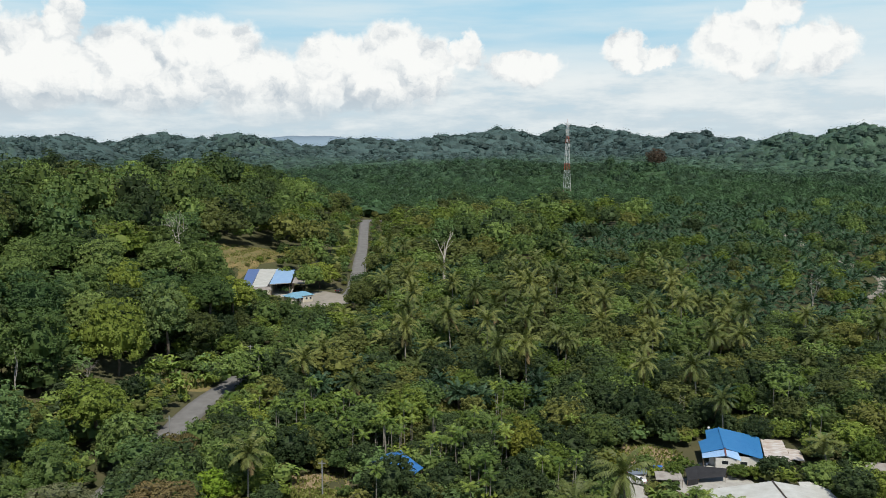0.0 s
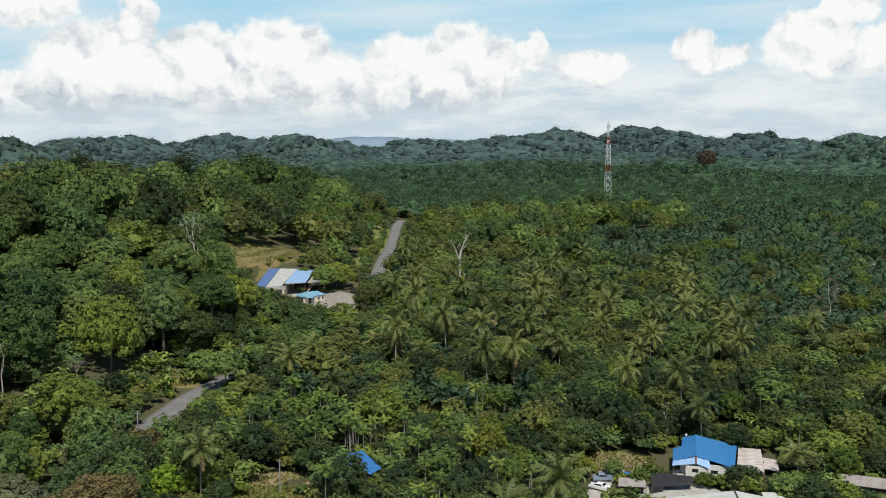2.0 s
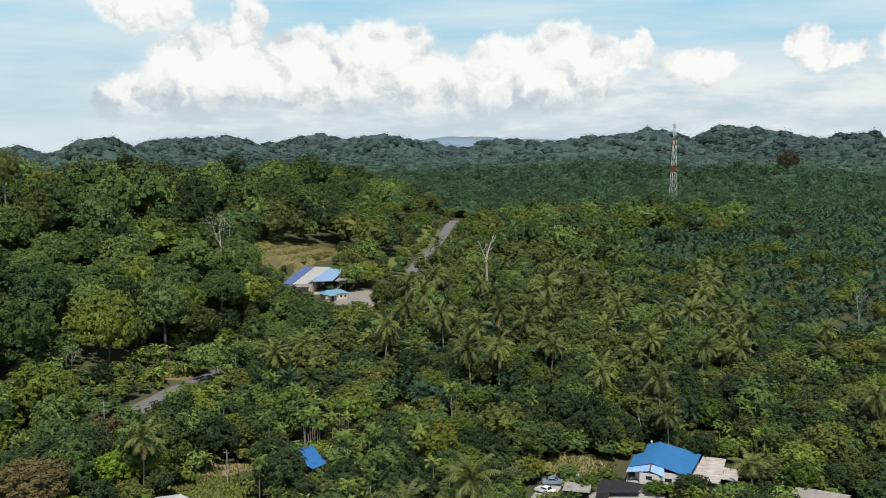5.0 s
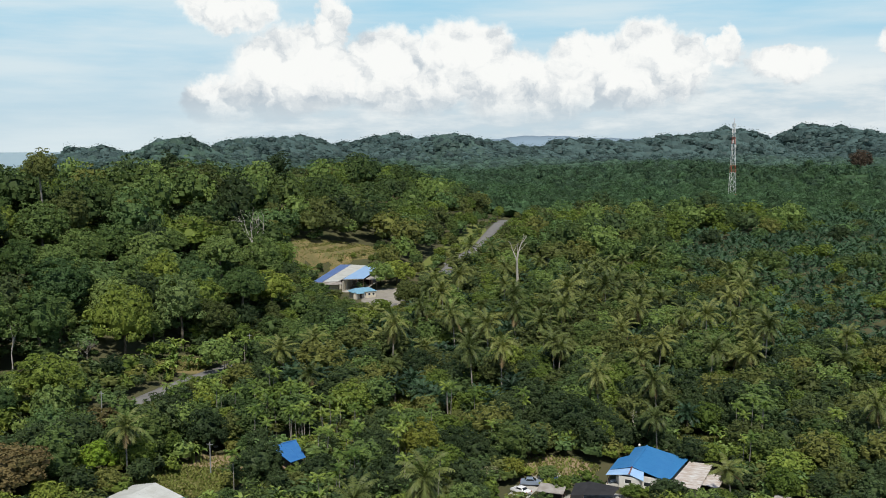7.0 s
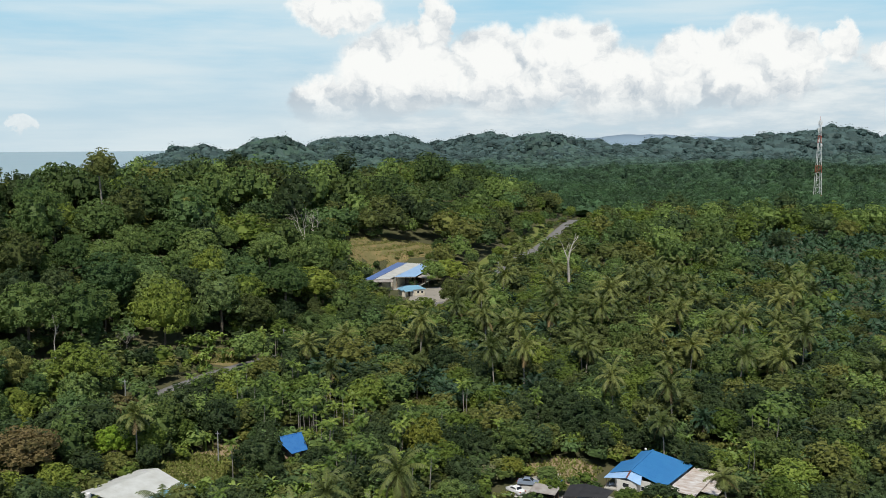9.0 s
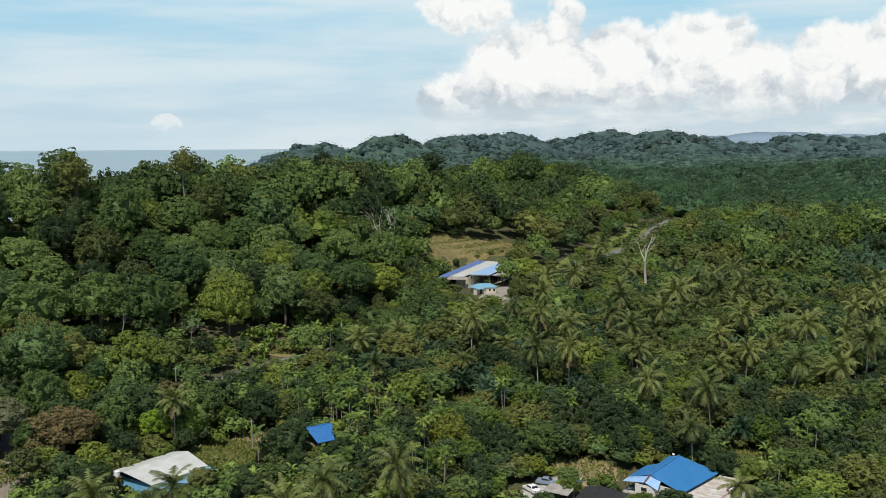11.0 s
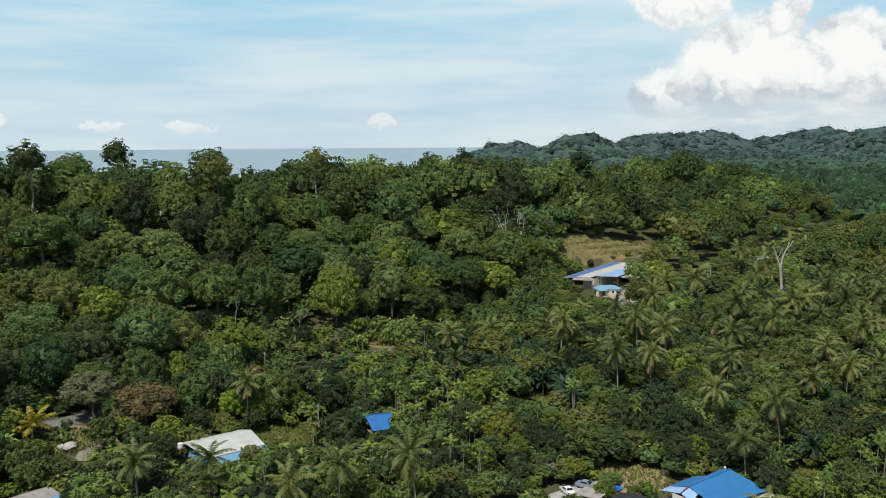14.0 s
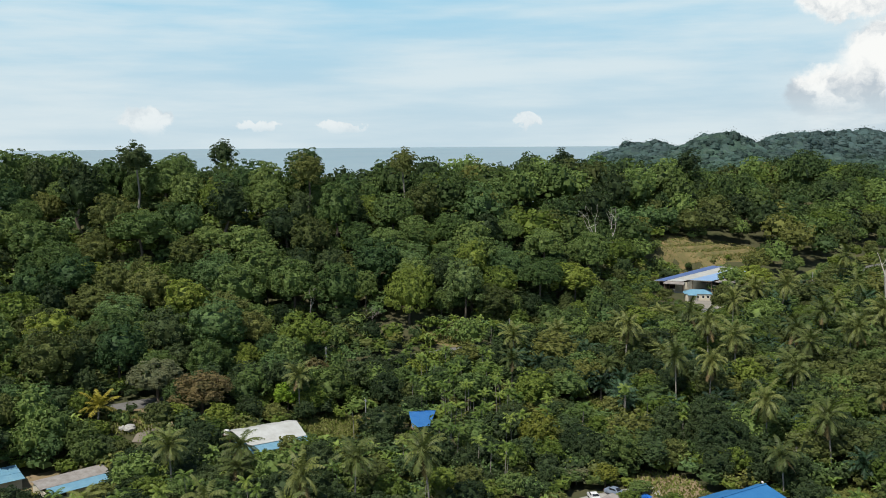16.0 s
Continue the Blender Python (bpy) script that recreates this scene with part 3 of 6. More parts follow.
def slab(a, b, c, d, thick):
    """A sheet with four corners on top and a thickness downwards."""
    top = np.array([a, b, c, d], float)
    V = np.concatenate([top - (0, 0, thick), top])
    Q = np.array([(3, 2, 1, 0), (4, 5, 6, 7), (0, 1, 5, 4), (1, 2, 6, 5), (2, 3, 7, 6), (3, 0, 4, 7)])
    return V, Q


def lerp(a, b, u):
    return np.asarray(a, float) * (1 - u) + np.asarray(b, float) * u

# ---- ground, sea, roads ----
def graded(near, far, fine, grow=1.06):
    """Coordinates with steps of fine inside near, growing out to far."""
    mid = list(np.arange(near[0], near[1] + fine * 0.5, fine))
    for end, sign in ((far[0], -1), (far[1], 1)):
        step, c = fine, mid[0] if sign < 0 else mid[-1]
        run = []
        while abs(end - c) > step:
            step *= grow
            c += sign * step
            run.append(c)
        run.append(end)
        mid = run[::-1] + mid if sign < 0 else mid + run
    return np.array(mid)


gx, gy = graded((-330, 330), (-4200, 4200), 6), graded((70, 700), (-1500, 4900), 6)
GX, GY = np.meshgrid(gx, gy)
GZ = ground(GX, GY)
nx, ny = len(gx), len(gy)
cell = (np.arange(ny - 1)[:, None] * nx + np.arange(nx - 1)).ravel()
soil = new("ground", link_mesh("ground", np.stack([GX, GY, GZ], -1).reshape(-1, 3), np.stack([cell, cell + 1, cell + nx + 1, cell + nx], 1), [GROUND], smooth_faces=True))
tagged(soil, "forest floor of leaf litter and low green growth", "ground", kind="structure")

# the sea beyond the coastal ridge; its far rim stands a little high, where the horizon lies
sr, sa = np.array([250, 500, 900, 1500, 2400, 3400, 4300, 4850.0]), np.radians(np.linspace(30, 150, 49))
SR, SA = np.meshgrid(sr, sa)
SZ = -30 + 78 * smooth((SR - 600) / 4250) * 1.0
sc = (np.arange(len(sa) - 1)[:, None] * len(sr) + np.arange(len(sr) - 1)).ravel()
sea = new("water", link_mesh("water", np.stack([80 - np.sin(SA) * SR, 25 + np.cos(SA) * SR, SZ], -1).reshape(-1, 3), np.stack([sc, sc + len(sr), sc + len(sr) + 1, sc + 1], 1), [SEA], smooth_faces=True))
tagged(sea, "calm grey-green sea reaching to the horizon", "sea", kind="structure")


def mountain_line():
    a = np.radians(np.linspace(-40, 40, 161))
    u = np.degrees(a)
    top = 74 + 4700 * np.radians(0.12 - 0.9 * np.clip((-u - 19) / 6, 0, 1) + 0.42 * np.exp(-((u + 9) / 3.2) ** 2) + 0.2 * np.exp(-((u + 3.5) / 3) ** 2) + 0.16 * np.exp(-((u + 16) / 4) ** 2)
                                + 0.03 * np.sin(u * 2.3) + 0.02 * np.sin(u * 5.1 + 1))
    p = np.stack([np.sin(a) * 4700, np.cos(a) * 4700], 1)
    rows = [np.column_stack([p * k, z]) for k, z in ((0.97, np.zeros(161)), (0.985, top * 0.7), (1.0, top), (1.02, np.zeros(161)))]
    V = np.concatenate(rows)
    c = (np.arange(3)[:, None] * 161 + np.arange(160)).ravel()
    ob = new("backdrop", link_mesh("backdrop", V, np.stack([c, c + 1, c + 162, c + 161], 1), [HAZED_MOUNTAIN], smooth_faces=True))
    tagged(ob, "low mountains far behind the forest hills, hazed blue in their colour", "mountains", kind="structure")


mountain_line()


def spline(points, step):
    """A smooth line through plan points, every step metres or so."""
    P = np.array(points, float)
    P = np.vstack([2 * P[0] - P[1], P, 2 * P[-1] - P[-2]])
    out = []
    for i in range(1, len(P) - 2):
        n = max(2, int(np.linalg.norm(P[i + 1] - P[i]) / step))
        for u in np.arange(n) / n:
            a, b, c, d = P[i - 1], P[i], P[i + 1], P[i + 2]
            out.append(0.5 * (2 * b + (c - a) * u + (2 * a - 5 * b + 4 * c - d) * u * u + (3 * b - a - 3 * c + d) * u ** 3))
    return np.array(out + [P[-2]])


def strip(points, width, lift, across=5, step=3.0, ragged=0.0, seed=1):
    """A draped band of that width, with a turned-down rim."""
    rng = np.random.default_rng(seed)
    L = spline(points, step)
    T = np.gradient(L, axis=0)
    T /= np.linalg.norm(T, axis=1)[:, None]
    N = np.stack([-T[:, 1], T[:, 0]], 1)
    offs = np.concatenate([[-0.5 - 0.25 / width], np.linspace(-0.5, 0.5, across), [0.5 + 0.25 / width]])
    wob = 1 + ragged * rng.uniform(-1, 1, (len(L), 1))
    P = L[:, None] + N[:, None] * (offs[None] * wob)[..., None] * width
    Z = ground(P[..., 0], P[..., 1]) + lift
    Z[:, 1:-1] = Z[:, 1:-1] * 0.3 + Z[:, 1:-1].max(1)[:, None] * 0.7
    Z[:, 0] -= lift + 0.6
    Z[:, -1] -= lift + 0.6
    k = len(offs)
    c = (np.arange(len(L) - 1)[:, None] * k + np.arange(k - 1)).ravel()
    return np.concatenate([P, Z[..., None]], -1).reshape(-1, 3), np.stack([c, c + k, c + k + 1, c + 1], 1)


def patch(cx, cy, rx, ry, lift, turn=0, seed=0, rings=7, spokes=40, wob=0.22, bump=0.0, terrace=0.0):
    """A draped piece of open ground with an uneven outline."""
    rng = np.random.default_rng(seed)
    a = np.linspace(0, 2 * np.pi, spokes, endpoint=False)
    edge = 1 + wob * (np.sin(a * 2 + rng.uniform(0, 6)) * 0.5 + np.sin(a * 3 + rng.uniform(0, 6)) * 0.4 + np.sin(a * 7 + rng.uniform(0, 6)) * 0.3)
    rr = np.concatenate([[0.02], np.linspace(1 / rings, 1, rings), [1.05]])
    X, Y = rr[:, None] * np.cos(a) * edge * rx, rr[:, None] * np.sin(a) * edge * ry
    t = radians(turn)
    x, y = cx + X * math.cos(t) - Y * math.sin(t), cy + X * math.sin(t) + Y * math.cos(t)
    z = ground(x, y) + lift + bump * rng.uniform(-1, 1, x.shape) * (rr[:, None] < 1)
    if terrace:
        w = np.clip(1.6 * (1 - rr[:, None]), 0, 1)
        z += w * terrace * 0.16 * np.sin(2 * np.pi * z / terrace)
    z[-1] -= lift + 0.7
    k = spokes
    V = np.stack([x, y, z], -1).reshape(-1, 3)
    Q = [[i * k + j, i * k + (j + 1) % k, (i + 1) * k + (j + 1) % k, (i + 1) * k + j] for i in range(len(rr) - 1) for j in range(k)]
    return V, np.array(Q)[:, ::-1]


def surface(name, shape, mat, label, category):
    ob = new(name, link_mesh(name, *shape, [mat], smooth_faces=True))
    return tagged(ob, label, category, kind="structure")


ROAD_NEAR = [(-60, 120), (-60, 150), (-59, 185), (-58.5, 213), (-55, 238), (-51, 262), (-47, 290), (-43, 318), (-40, 345), (-38.5, 372), (-39.5, 396), (-42.3, 441), (-47, 505), (-54, 590), (-54, 615), (-47, 632)]
surface("road", strip(ROAD_NEAR, 5.6, 0.22), ASPHALT, "narrow worn grey asphalt road through the forest", "road")
surface("road", strip([(-39, 120), (-42, 123.5), (-49, 130), (-57, 135.5), (-66, 141)], 3.8, 0.16, seed=4), TRACK_EARTH, "unsealed grey track bending under trees", "road")
surface("road", strip([(172, 372), (188, 395), (199, 430), (200, 514), (215, 640)], 4.5, 0.12, seed=5), GRAVEL, "pale track through the palm plantation", "road")
surface("road", strip([(40, 120), (38, 150), (39, 172), (42, 190), (46, 197)], 4.2, 0.12, seed=6), CONCRETE, "pale concrete driveway beside the blue-roofed house", "driveway")
surface("pavement", patch(-47, 350, 9, 24, 0.30, 12, 3, wob=0.12), GRAVEL, "pale gravel yard beside the road", "yard")
surface("pavement", patch(57, 181, 9, 7, 0.10, 0, 5, wob=0.1), CONCRETE, "pale concrete yard in front of the house", "yard")
surface("ground", patch(45, 200, 9, 7.5, 0.10, 10, 7, bump=0.06), EARTH, "bare brown earth plot with thin dry grass", "ground")
surface("ground", patch(-25, 164, 12, 8, 0.10, 35, 8, bump=0.06), GRASS, "grassy clearing behind the white-roofed house", "grass")
surface("ground", patch(-24, 177, 8, 6, 0.12, 70, 9, bump=0.06), EARTH, "bare earth path and dry grass", "ground")
surface("ground", patch(-49.5, 126, 9, 5.5, 0.12, 36, 10, bump=0.06), EARTH, "bare earth verge beside the track", "ground")
surface("ground", patch(-40, 97, 10, 6, 0.12, 30, 16, bump=0.06), EARTH, "trodden earth beside the sheds", "ground")
surface("ground", patch(0, 230, 6, 9, 0.10, 20, 11, bump=0.06), GRASS, "small green meadow between the trees", "grass")
surface("ground", patch(74, 225, 12, 5, 0.10, 0, 12, bump=0.06), GRASS, "strip of rough grass behind the house", "grass")
surface("ground", patch(-67, 232, 8.5, 6.5, 0.20, 50, 13, bump=0.1), DRY_SLOPE, "dry grassy road bank", "bank")
surface("ground", patch(-94, 411, 32, 12, 0.35, 57, 14, rings=16, spokes=64, wob=0.16, bump=0.3, terrace=2.2), DRY_SLOPE, "cut slope of dry straw-coloured grass in terraces", "bank")
surface("ground", patch(-34, 500, 7, 70, 0.15, 4, 15, rings=8, bump=0.1), GRASS, "grass verge along the road", "grass")
surface("ground", patch(-56, 500, 7, 80, 0.15, 4, 17, rings=8, bump=0.1), GRASS, "overgrown grass verge beside the forest", "grass")

# white marks on the near road
rng = np.random.default_rng(5)
line = spline(ROAD_NEAR, 1.0)
for k in range(0, 9):
    i = int(np.argmin(np.abs(line[:, 1] - (188 + 5.6 * k))))
    p, q = line[i], line[i + 3]
    t = (q - p) / np.linalg.norm(q - p)
    s = np.array([-t[1], t[0]])
    a, b = (-2.2, 0.6) if k % 3 == 0 else (-0.2, 2.3) if k % 3 == 1 else (-1.6, 1.9)
    w = 0.45
    c = [p + s * a - t * w, p + s * b - t * w, p + s * b + t * w, p + s * a + t * w]
    z = ground_at(*p) + 0.36
    ob = new("road_mark", link_mesh("road_mark", *slab(*[(*v, z) for v in c], 0.05), [ROAD_PAINT]))
    tagged(ob, "worn white paint bar across the road", "road marking", "road marks", "structure")

# ---- plants ----
def tree_model(name, seed, H, R, CH, lobes, n_cards, size, mat, bark=BARK, low=-0.35, label="", category="tree", lobe=(0.15, 0.25), wild=0.32, group="trees", r=0.028, loose=0.16, core=3):
    """A broad-leaved tree: H to its top, R the crown's radius, CH half the crown's height."""
    rng = np.random.default_rng(seed)
    ob = thing(name, Matrix(), label, category, group)
    z = H - CH
    tall = max(1.0, z - CH * 0.35)
    trunk = limbs(rng, tall, H * r, 0.55, levels=1, forks=3, fine=min(0.5, CH / tall))
    part("trunk", trunk, bark, ob, smooth_faces=True)
    V, Q = crown(rng, R, CH, lobes, n_cards, size, low, lobe, core, wild, loose)
    part("crown", (V + (0, 0, z), Q), mat, ob)
    return ob


def palm_model(name, seed, H, lean, trunk_r, fronds, L, top, bottom, droop, leaflets, width, mat, bark, label, category, group, dry=0):
    rng = np.random.default_rng(seed)
    ob = thing(name, Matrix(), label, category, group)
    pts = [(lean * u * u, 0.3 * lean * u, H * u) for u in np.linspace(0, 1, 5)]
    part("trunk", tube(pts, [trunk_r * k for k in (1.5, 1.0, 0.9, 0.8, 0.75)], 7), bark, ob, smooth_faces=True)
    V, Q = palm_crown(rng, fronds, L, top, bottom, droop, leaflets, width)
    part("crown", (V + pts[-1], Q), mat, ob)
    if dry:
        V, Q = palm_crown(rng, dry, L * 0.8, -35, -75, 30, max(5, leaflets - 3), width * 0.8)
        part("dry_fronds", (V + np.array(pts[-1]) - (0, 0, 0.3), Q), LEAF["brown"], ob, "brown hanging dry fronds")
    return ob


def banana_model(seed, name="banana_plant"):
    rng = np.random.default_rng(seed)
    ob = thing(name, Matrix(), "clump of banana plants with broad torn leaves", "banana plant", "banana plants")
    for _ in range(5):
        leaves = []
        x, y, h = rng.uniform(-1.3, 1.3), rng.uniform(-1.3, 1.3), rng.uniform(1.6, 3.2)
        part("stem", tube([(x, y, 0), (x * 1.1, y * 1.1, h)], [0.16, 0.1], 6), LEAF["banana"], ob)
        for i in range(7):
            a, e = i * 2.4 + rng.uniform(0, 1), radians(rng.uniform(35, 80))
            L, w, n = rng.uniform(1.8, 2.7), rng.uniform(0.28, 0.42), 6
            p = np.array([x * 1.1, y * 1.1, h])
            out, side = np.array([math.cos(a), math.sin(a), 0]), np.array([-math.sin(a), math.cos(a), 0])
            rows = []
            for k in range(n + 1):
                u = k / n
                ww = w * math.sin(math.pi * (0.12 + 0.86 * u))
                rows.append([p - side * ww + (0, 0, ww * 0.4), p.copy(), p + side * ww + (0, 0, ww * 0.4)])
                ang = e - 1.9 * u ** 1.3
                p = p + (out * math.cos(ang) + np.array([0, 0, math.sin(ang)])) * L / n
            for k in range(n):
                for s in (0, 1):
                    leaves.append((np.array([rows[k][s], rows[k][s + 1], rows[k + 1][s + 1], rows[k + 1][s]]), np.array([[0, 1, 2, 3]])))
        part("leaves", join(leaves), LEAF["banana"], ob)
    return ob


def bare_model(name, seed, H, r, spread, levels, mat, label, forks=3, fine=0.6):
    rng = np.random.default_rng(seed)
    ob = thing(name, Matrix(), label, "dead tree", "bare trees")
    V, Q = limbs(rng, H * 0.36, r, spread, levels, forks, fine)
    part("trunk", (V * (H / V[:, 2].max()), Q), mat, ob, smooth_faces=True)
    return ob


T = tree_model
FOREST = [T("broadleaf_tree", 11, 16, 5.8, 6.4, 76, 2800, 0.25, LEAF["forest"], low=-0.75, lobe=(0.16, 0.24), label="tall forest tree with a lumpy dark green crown"),
          T("broadleaf_tree", 12, 15, 5.6, 5.6, 64, 2576, 0.25, LEAF["forest"], low=-0.6, lobe=(0.17, 0.27), label="forest tree with a broad clumped green crown"),
          T("broadleaf_tree", 13, 17, 4.8, 7.0, 76, 2688, 0.25, LEAF["dark"], low=-0.75, lobe=(0.14, 0.22), loose=0.2, label="forest tree with a tall dark crown"),
          T("broadleaf_tree", 14, 15, 5.6, 5.8, 91, 2912, 0.22, LEAF["blue"], low=-0.7, lobe=(0.13, 0.19), label="forest tree with a bluish green crown of small clumps"),
          T("broadleaf_tree", 15, 14, 5.2, 5.4, 72, 2576, 0.24, LEAF["olive"], low=-0.7, lobe=(0.15, 0.22), label="forest tree with olive green leaves"),
          T("broadleaf_tree", 16, 16, 6.4, 4.6, 64, 2464, 0.26, LEAF["forest"], low=-0.4, lobe=(0.17, 0.26), loose=0.24, label="spreading forest tree with layered leaf clumps"),
          T("broadleaf_tree", 20, 14, 5.4, 5.0, 68, 2576, 0.23, LEAF["bright"], low=-0.7, lobe=(0.14, 0.2), label="forest tree with fresh yellow-green leaves")]
EMERGENT = [T("emergent_tree", 17, 29, 6.0, 6.0, 64, 2352, 0.26, LEAF["dark"], low=-0.7, lobe=(0.17, 0.27), loose=0.26, core=2, bark=PALE_BARK, r=0.016, label="very tall emergent tree with a broken crown"),
            T("emergent_tree", 18, 29, 5.4, 5.6, 57, 2128, 0.26, LEAF["forest"], low=-0.7, lobe=(0.17, 0.28), loose=0.34, core=2, bark=PALE_BARK, r=0.014, label="very tall emergent tree with layered open foliage"),
            T("emergent_tree", 19, 28, 5.6, 7.5, 76, 2688, 0.26, LEAF["forest"], low=-0.8, lobe=(0.16, 0.24), loose=0.24, r=0.018, label="very tall dense tree standing above the ridge")]
MANGO = [T("mango_tree", 21, 8.5, 4.8, 3.8, 76, 2576, 0.20, LEAF["dark"], low=-0.6, lobe=(0.13, 0.19), loose=0.1, label="dense dark dome-shaped fruit tree", group="fruit trees"),
         T("mango_tree", 22, 8.0, 4.4, 3.5, 68, 2352, 0.20, LEAF["dark"], low=-0.6, lobe=(0.13, 0.2), loose=0.1, label="dense dark rounded fruit tree", group="fruit trees")]
SMALL = [T("small_tree", 31, 7.5, 3.0, 3.0, 41, 1288, 0.21, LEAF["bright"], low=-0.5, lobe=(0.19, 0.29), label="small leafy tree with bright green leaves", group="small trees"),
         T("small_tree", 32, 7.0, 2.9, 2.7, 38, 1176, 0.21, LEAF["forest"], low=-0.5, lobe=(0.19, 0.29), label="small leafy tree with mid green leaves", group="small trees"),
         T("small_tree", 33, 6.5, 2.8, 2.8, 38, 1176, 0.21, LEAF["olive"], low=-0.5, lobe=(0.18, 0.26), label="small tree with a rounded olive crown", group="small trees")]
SHRUB = [T("shrub", 41, 3.2, 1.9, 1.5, 14, 560, 0.22, LEAF["bright"], low=-0.7, label="leafy green shrub in the undergrowth", category="shrub", group="shrubs", r=0.02),
         T("shrub", 42, 2.8, 1.8, 1.3, 14, 540, 0.22, LEAF["forest"], low=-0.7, label="low green shrub in the undergrowth", category="shrub", group="shrubs", r=0.02)]
COCONUT = [palm_model("coconut_palm", 51, 12, 1.2, 0.19, 24, 5.6, 84, -40, 72, 18, 1.0, LEAF["coconut"], PALE_BARK, "tall coconut palm with arching feathered fronds", "palm tree", "coconut palms", 3),
           palm_model("coconut_palm", 52, 11, -0.9, 0.19, 22, 5.2, 80, -48, 78, 18, 0.98, LEAF["coconut"], PALE_BARK, "coconut palm with drooping green fronds", "palm tree", "coconut palms", 4),
           palm_model("coconut_palm", 53, 12, 0.4, 0.18, 20, 5.4, 85, -28, 66, 18, 1.02, LEAF["coconut"], PALE_BARK, "coconut palm with upright spreading fronds", "palm tree", "coconut palms", 2)]
OIL = [palm_model("oil_palm", 61, 5, 0.2, 0.35, 30, 5.4, 82, -5, 62, 11, 0.95, LEAF["oil"], BARK, "plantation oil palm with dense dark green fronds", "palm tree", "oil palms"),
       palm_model("oil_palm", 62, 6, -0.2, 0.35, 28, 5.0, 80, -15, 70, 11, 0.95, LEAF["oil"], BARK, "plantation oil palm with a thick stubby trunk", "palm tree", "oil palms")]
ARECA = [palm_model("areca_palm", 71, 9.5, 0.5, 0.085, 9, 2.0, 70, -25, 70, 9, 0.62, LEAF["areca"], PALE_BARK, "slender areca palm with a thin pale trunk", "palm tree", "areca palms"),
         palm_model("areca_palm", 72, 10.5, -0.4, 0.085, 10, 1.9, 75, -35, 80, 9, 0.6, LEAF["areca"], PALE_BARK, "slender areca palm with a small feathery crown", "palm tree", "areca palms")]
YOUNG = palm_model("coconut_palm", 54, 3.2, 0.2, 0.2, 18, 4.3, 82, -10, 60, 16, 0.9, LEAF["gold"], PALE_BARK, "young coconut palm with yellowing fronds", "palm tree", "coconut palms")
BANANA = [banana_model(81), banana_model(82)]
BARE = [bare_model("bare_tree", 91, 11, 0.15, 0.55, 4, DEADWOOD, "leafless pale grey tree with fine branches", 2, 1.1),
        bare_model("dead_tree", 92, 13, 0.28, 0.28, 3, DEADWOOD, "dead white tree trunk with a few broken limbs", 2, 0.7),
        bare_model("bare_bush", 93, 8, 0.11, 0.6, 5, TWIGS, "bare grey bush of dense dry twigs", 4, 0.9)]
MODELS = [YOUNG] + FOREST + EMERGENT + MANGO + SMALL + SHRUB + COCONUT + OIL + ARECA + BANANA + BARE


def plant(model, x, y, height=None, model_height=None, size=1.0, wide=1.0, seed=0, sink=0.15, label="", mat=None):
    """Sets a copy of a model on the ground. Returns the thing."""
    k = height / model_height if height else size
    m = Matrix.Translation((x, y, ground_at(x, y) - sink)) @ Matrix.Rotation(seed * 2.399, 4, "Z") @ Matrix.Diagonal((k * wide, k * wide, k, 1))
    ob = copy_thing(model, m)
    if label:
        ob["label"] = label
    if mat is not None:
        for c in ob.children:
            if c.name.startswith(("crown", "leaves")):
                c.data = c.data.copy()
                c.data.materials.clear()
                c.data.materials.append(mat)
    return ob


# open places where no tree stands: x, y, radius, and how fast tree heights may grow with the distance on the valley's side
OPEN = [(-56, 352, 15, 0.17), (-46, 340, 10, 0.17), (-45, 368, 8, 0.17), (63, 199, 10, 0.36), (57, 183, 8, 0.4), (66, 170, 11, 0.6), (46, 199, 7, 0.36), (41, 184, 5, 0.45),
        (-7, 177, 3.5, 0.42), (-20, 143, 7.5, 0.42), (-24, 164, 6, 0.36), (-24, 177, 5.5, 0.55), (-44, 123, 4, 0.6), (-51, 127, 4.5, 0.6), (-25, 101, 11, 0.8), (-36, 93, 8, 0.8),
        (0, 231, 3.5, 0.36), (-69, 236, 3.5, 0.4), (-74, 364, 10, 0.3), (-78, 380, 12, 0.3), (-80, 395, 10, 0.3), (-103, 397, 7, 0.6), (-95, 409, 10, 0.4), (-86, 424, 10, 0.25), (94, 186, 4.5, 0.45), (76, 226, 4, 0.4), (74, 197, 7, 0.42), (77, 204, 4, 0.4),
        (-53, 115, 2.5, 0.8), (-57, 132, 5, 0.95), (-43, 137, 4.5, 0.95), (-81.5, 227, 8, 0.8), (-75, 245.5, 5, 0.7), (-84, 214, 3, 0.6), (-67, 232, 6.5, 0.3), (-93, 196, 3, 0.8), (-39.5, 158, 3, 0.7), (-96, 333, 4, 1.0), (-21, 161, 8, 0.3)]
ROAD_LINE = spline(ROAD_NEAR, 4.0)
TRACK = spline([(-39, 120), (-42, 123.5), (-49, 130), (-57, 135.5), (-66, 141)], 3.0)
DRIVE = spline([(40, 120), (38, 150), (39, 172), (42, 190)], 4.0)


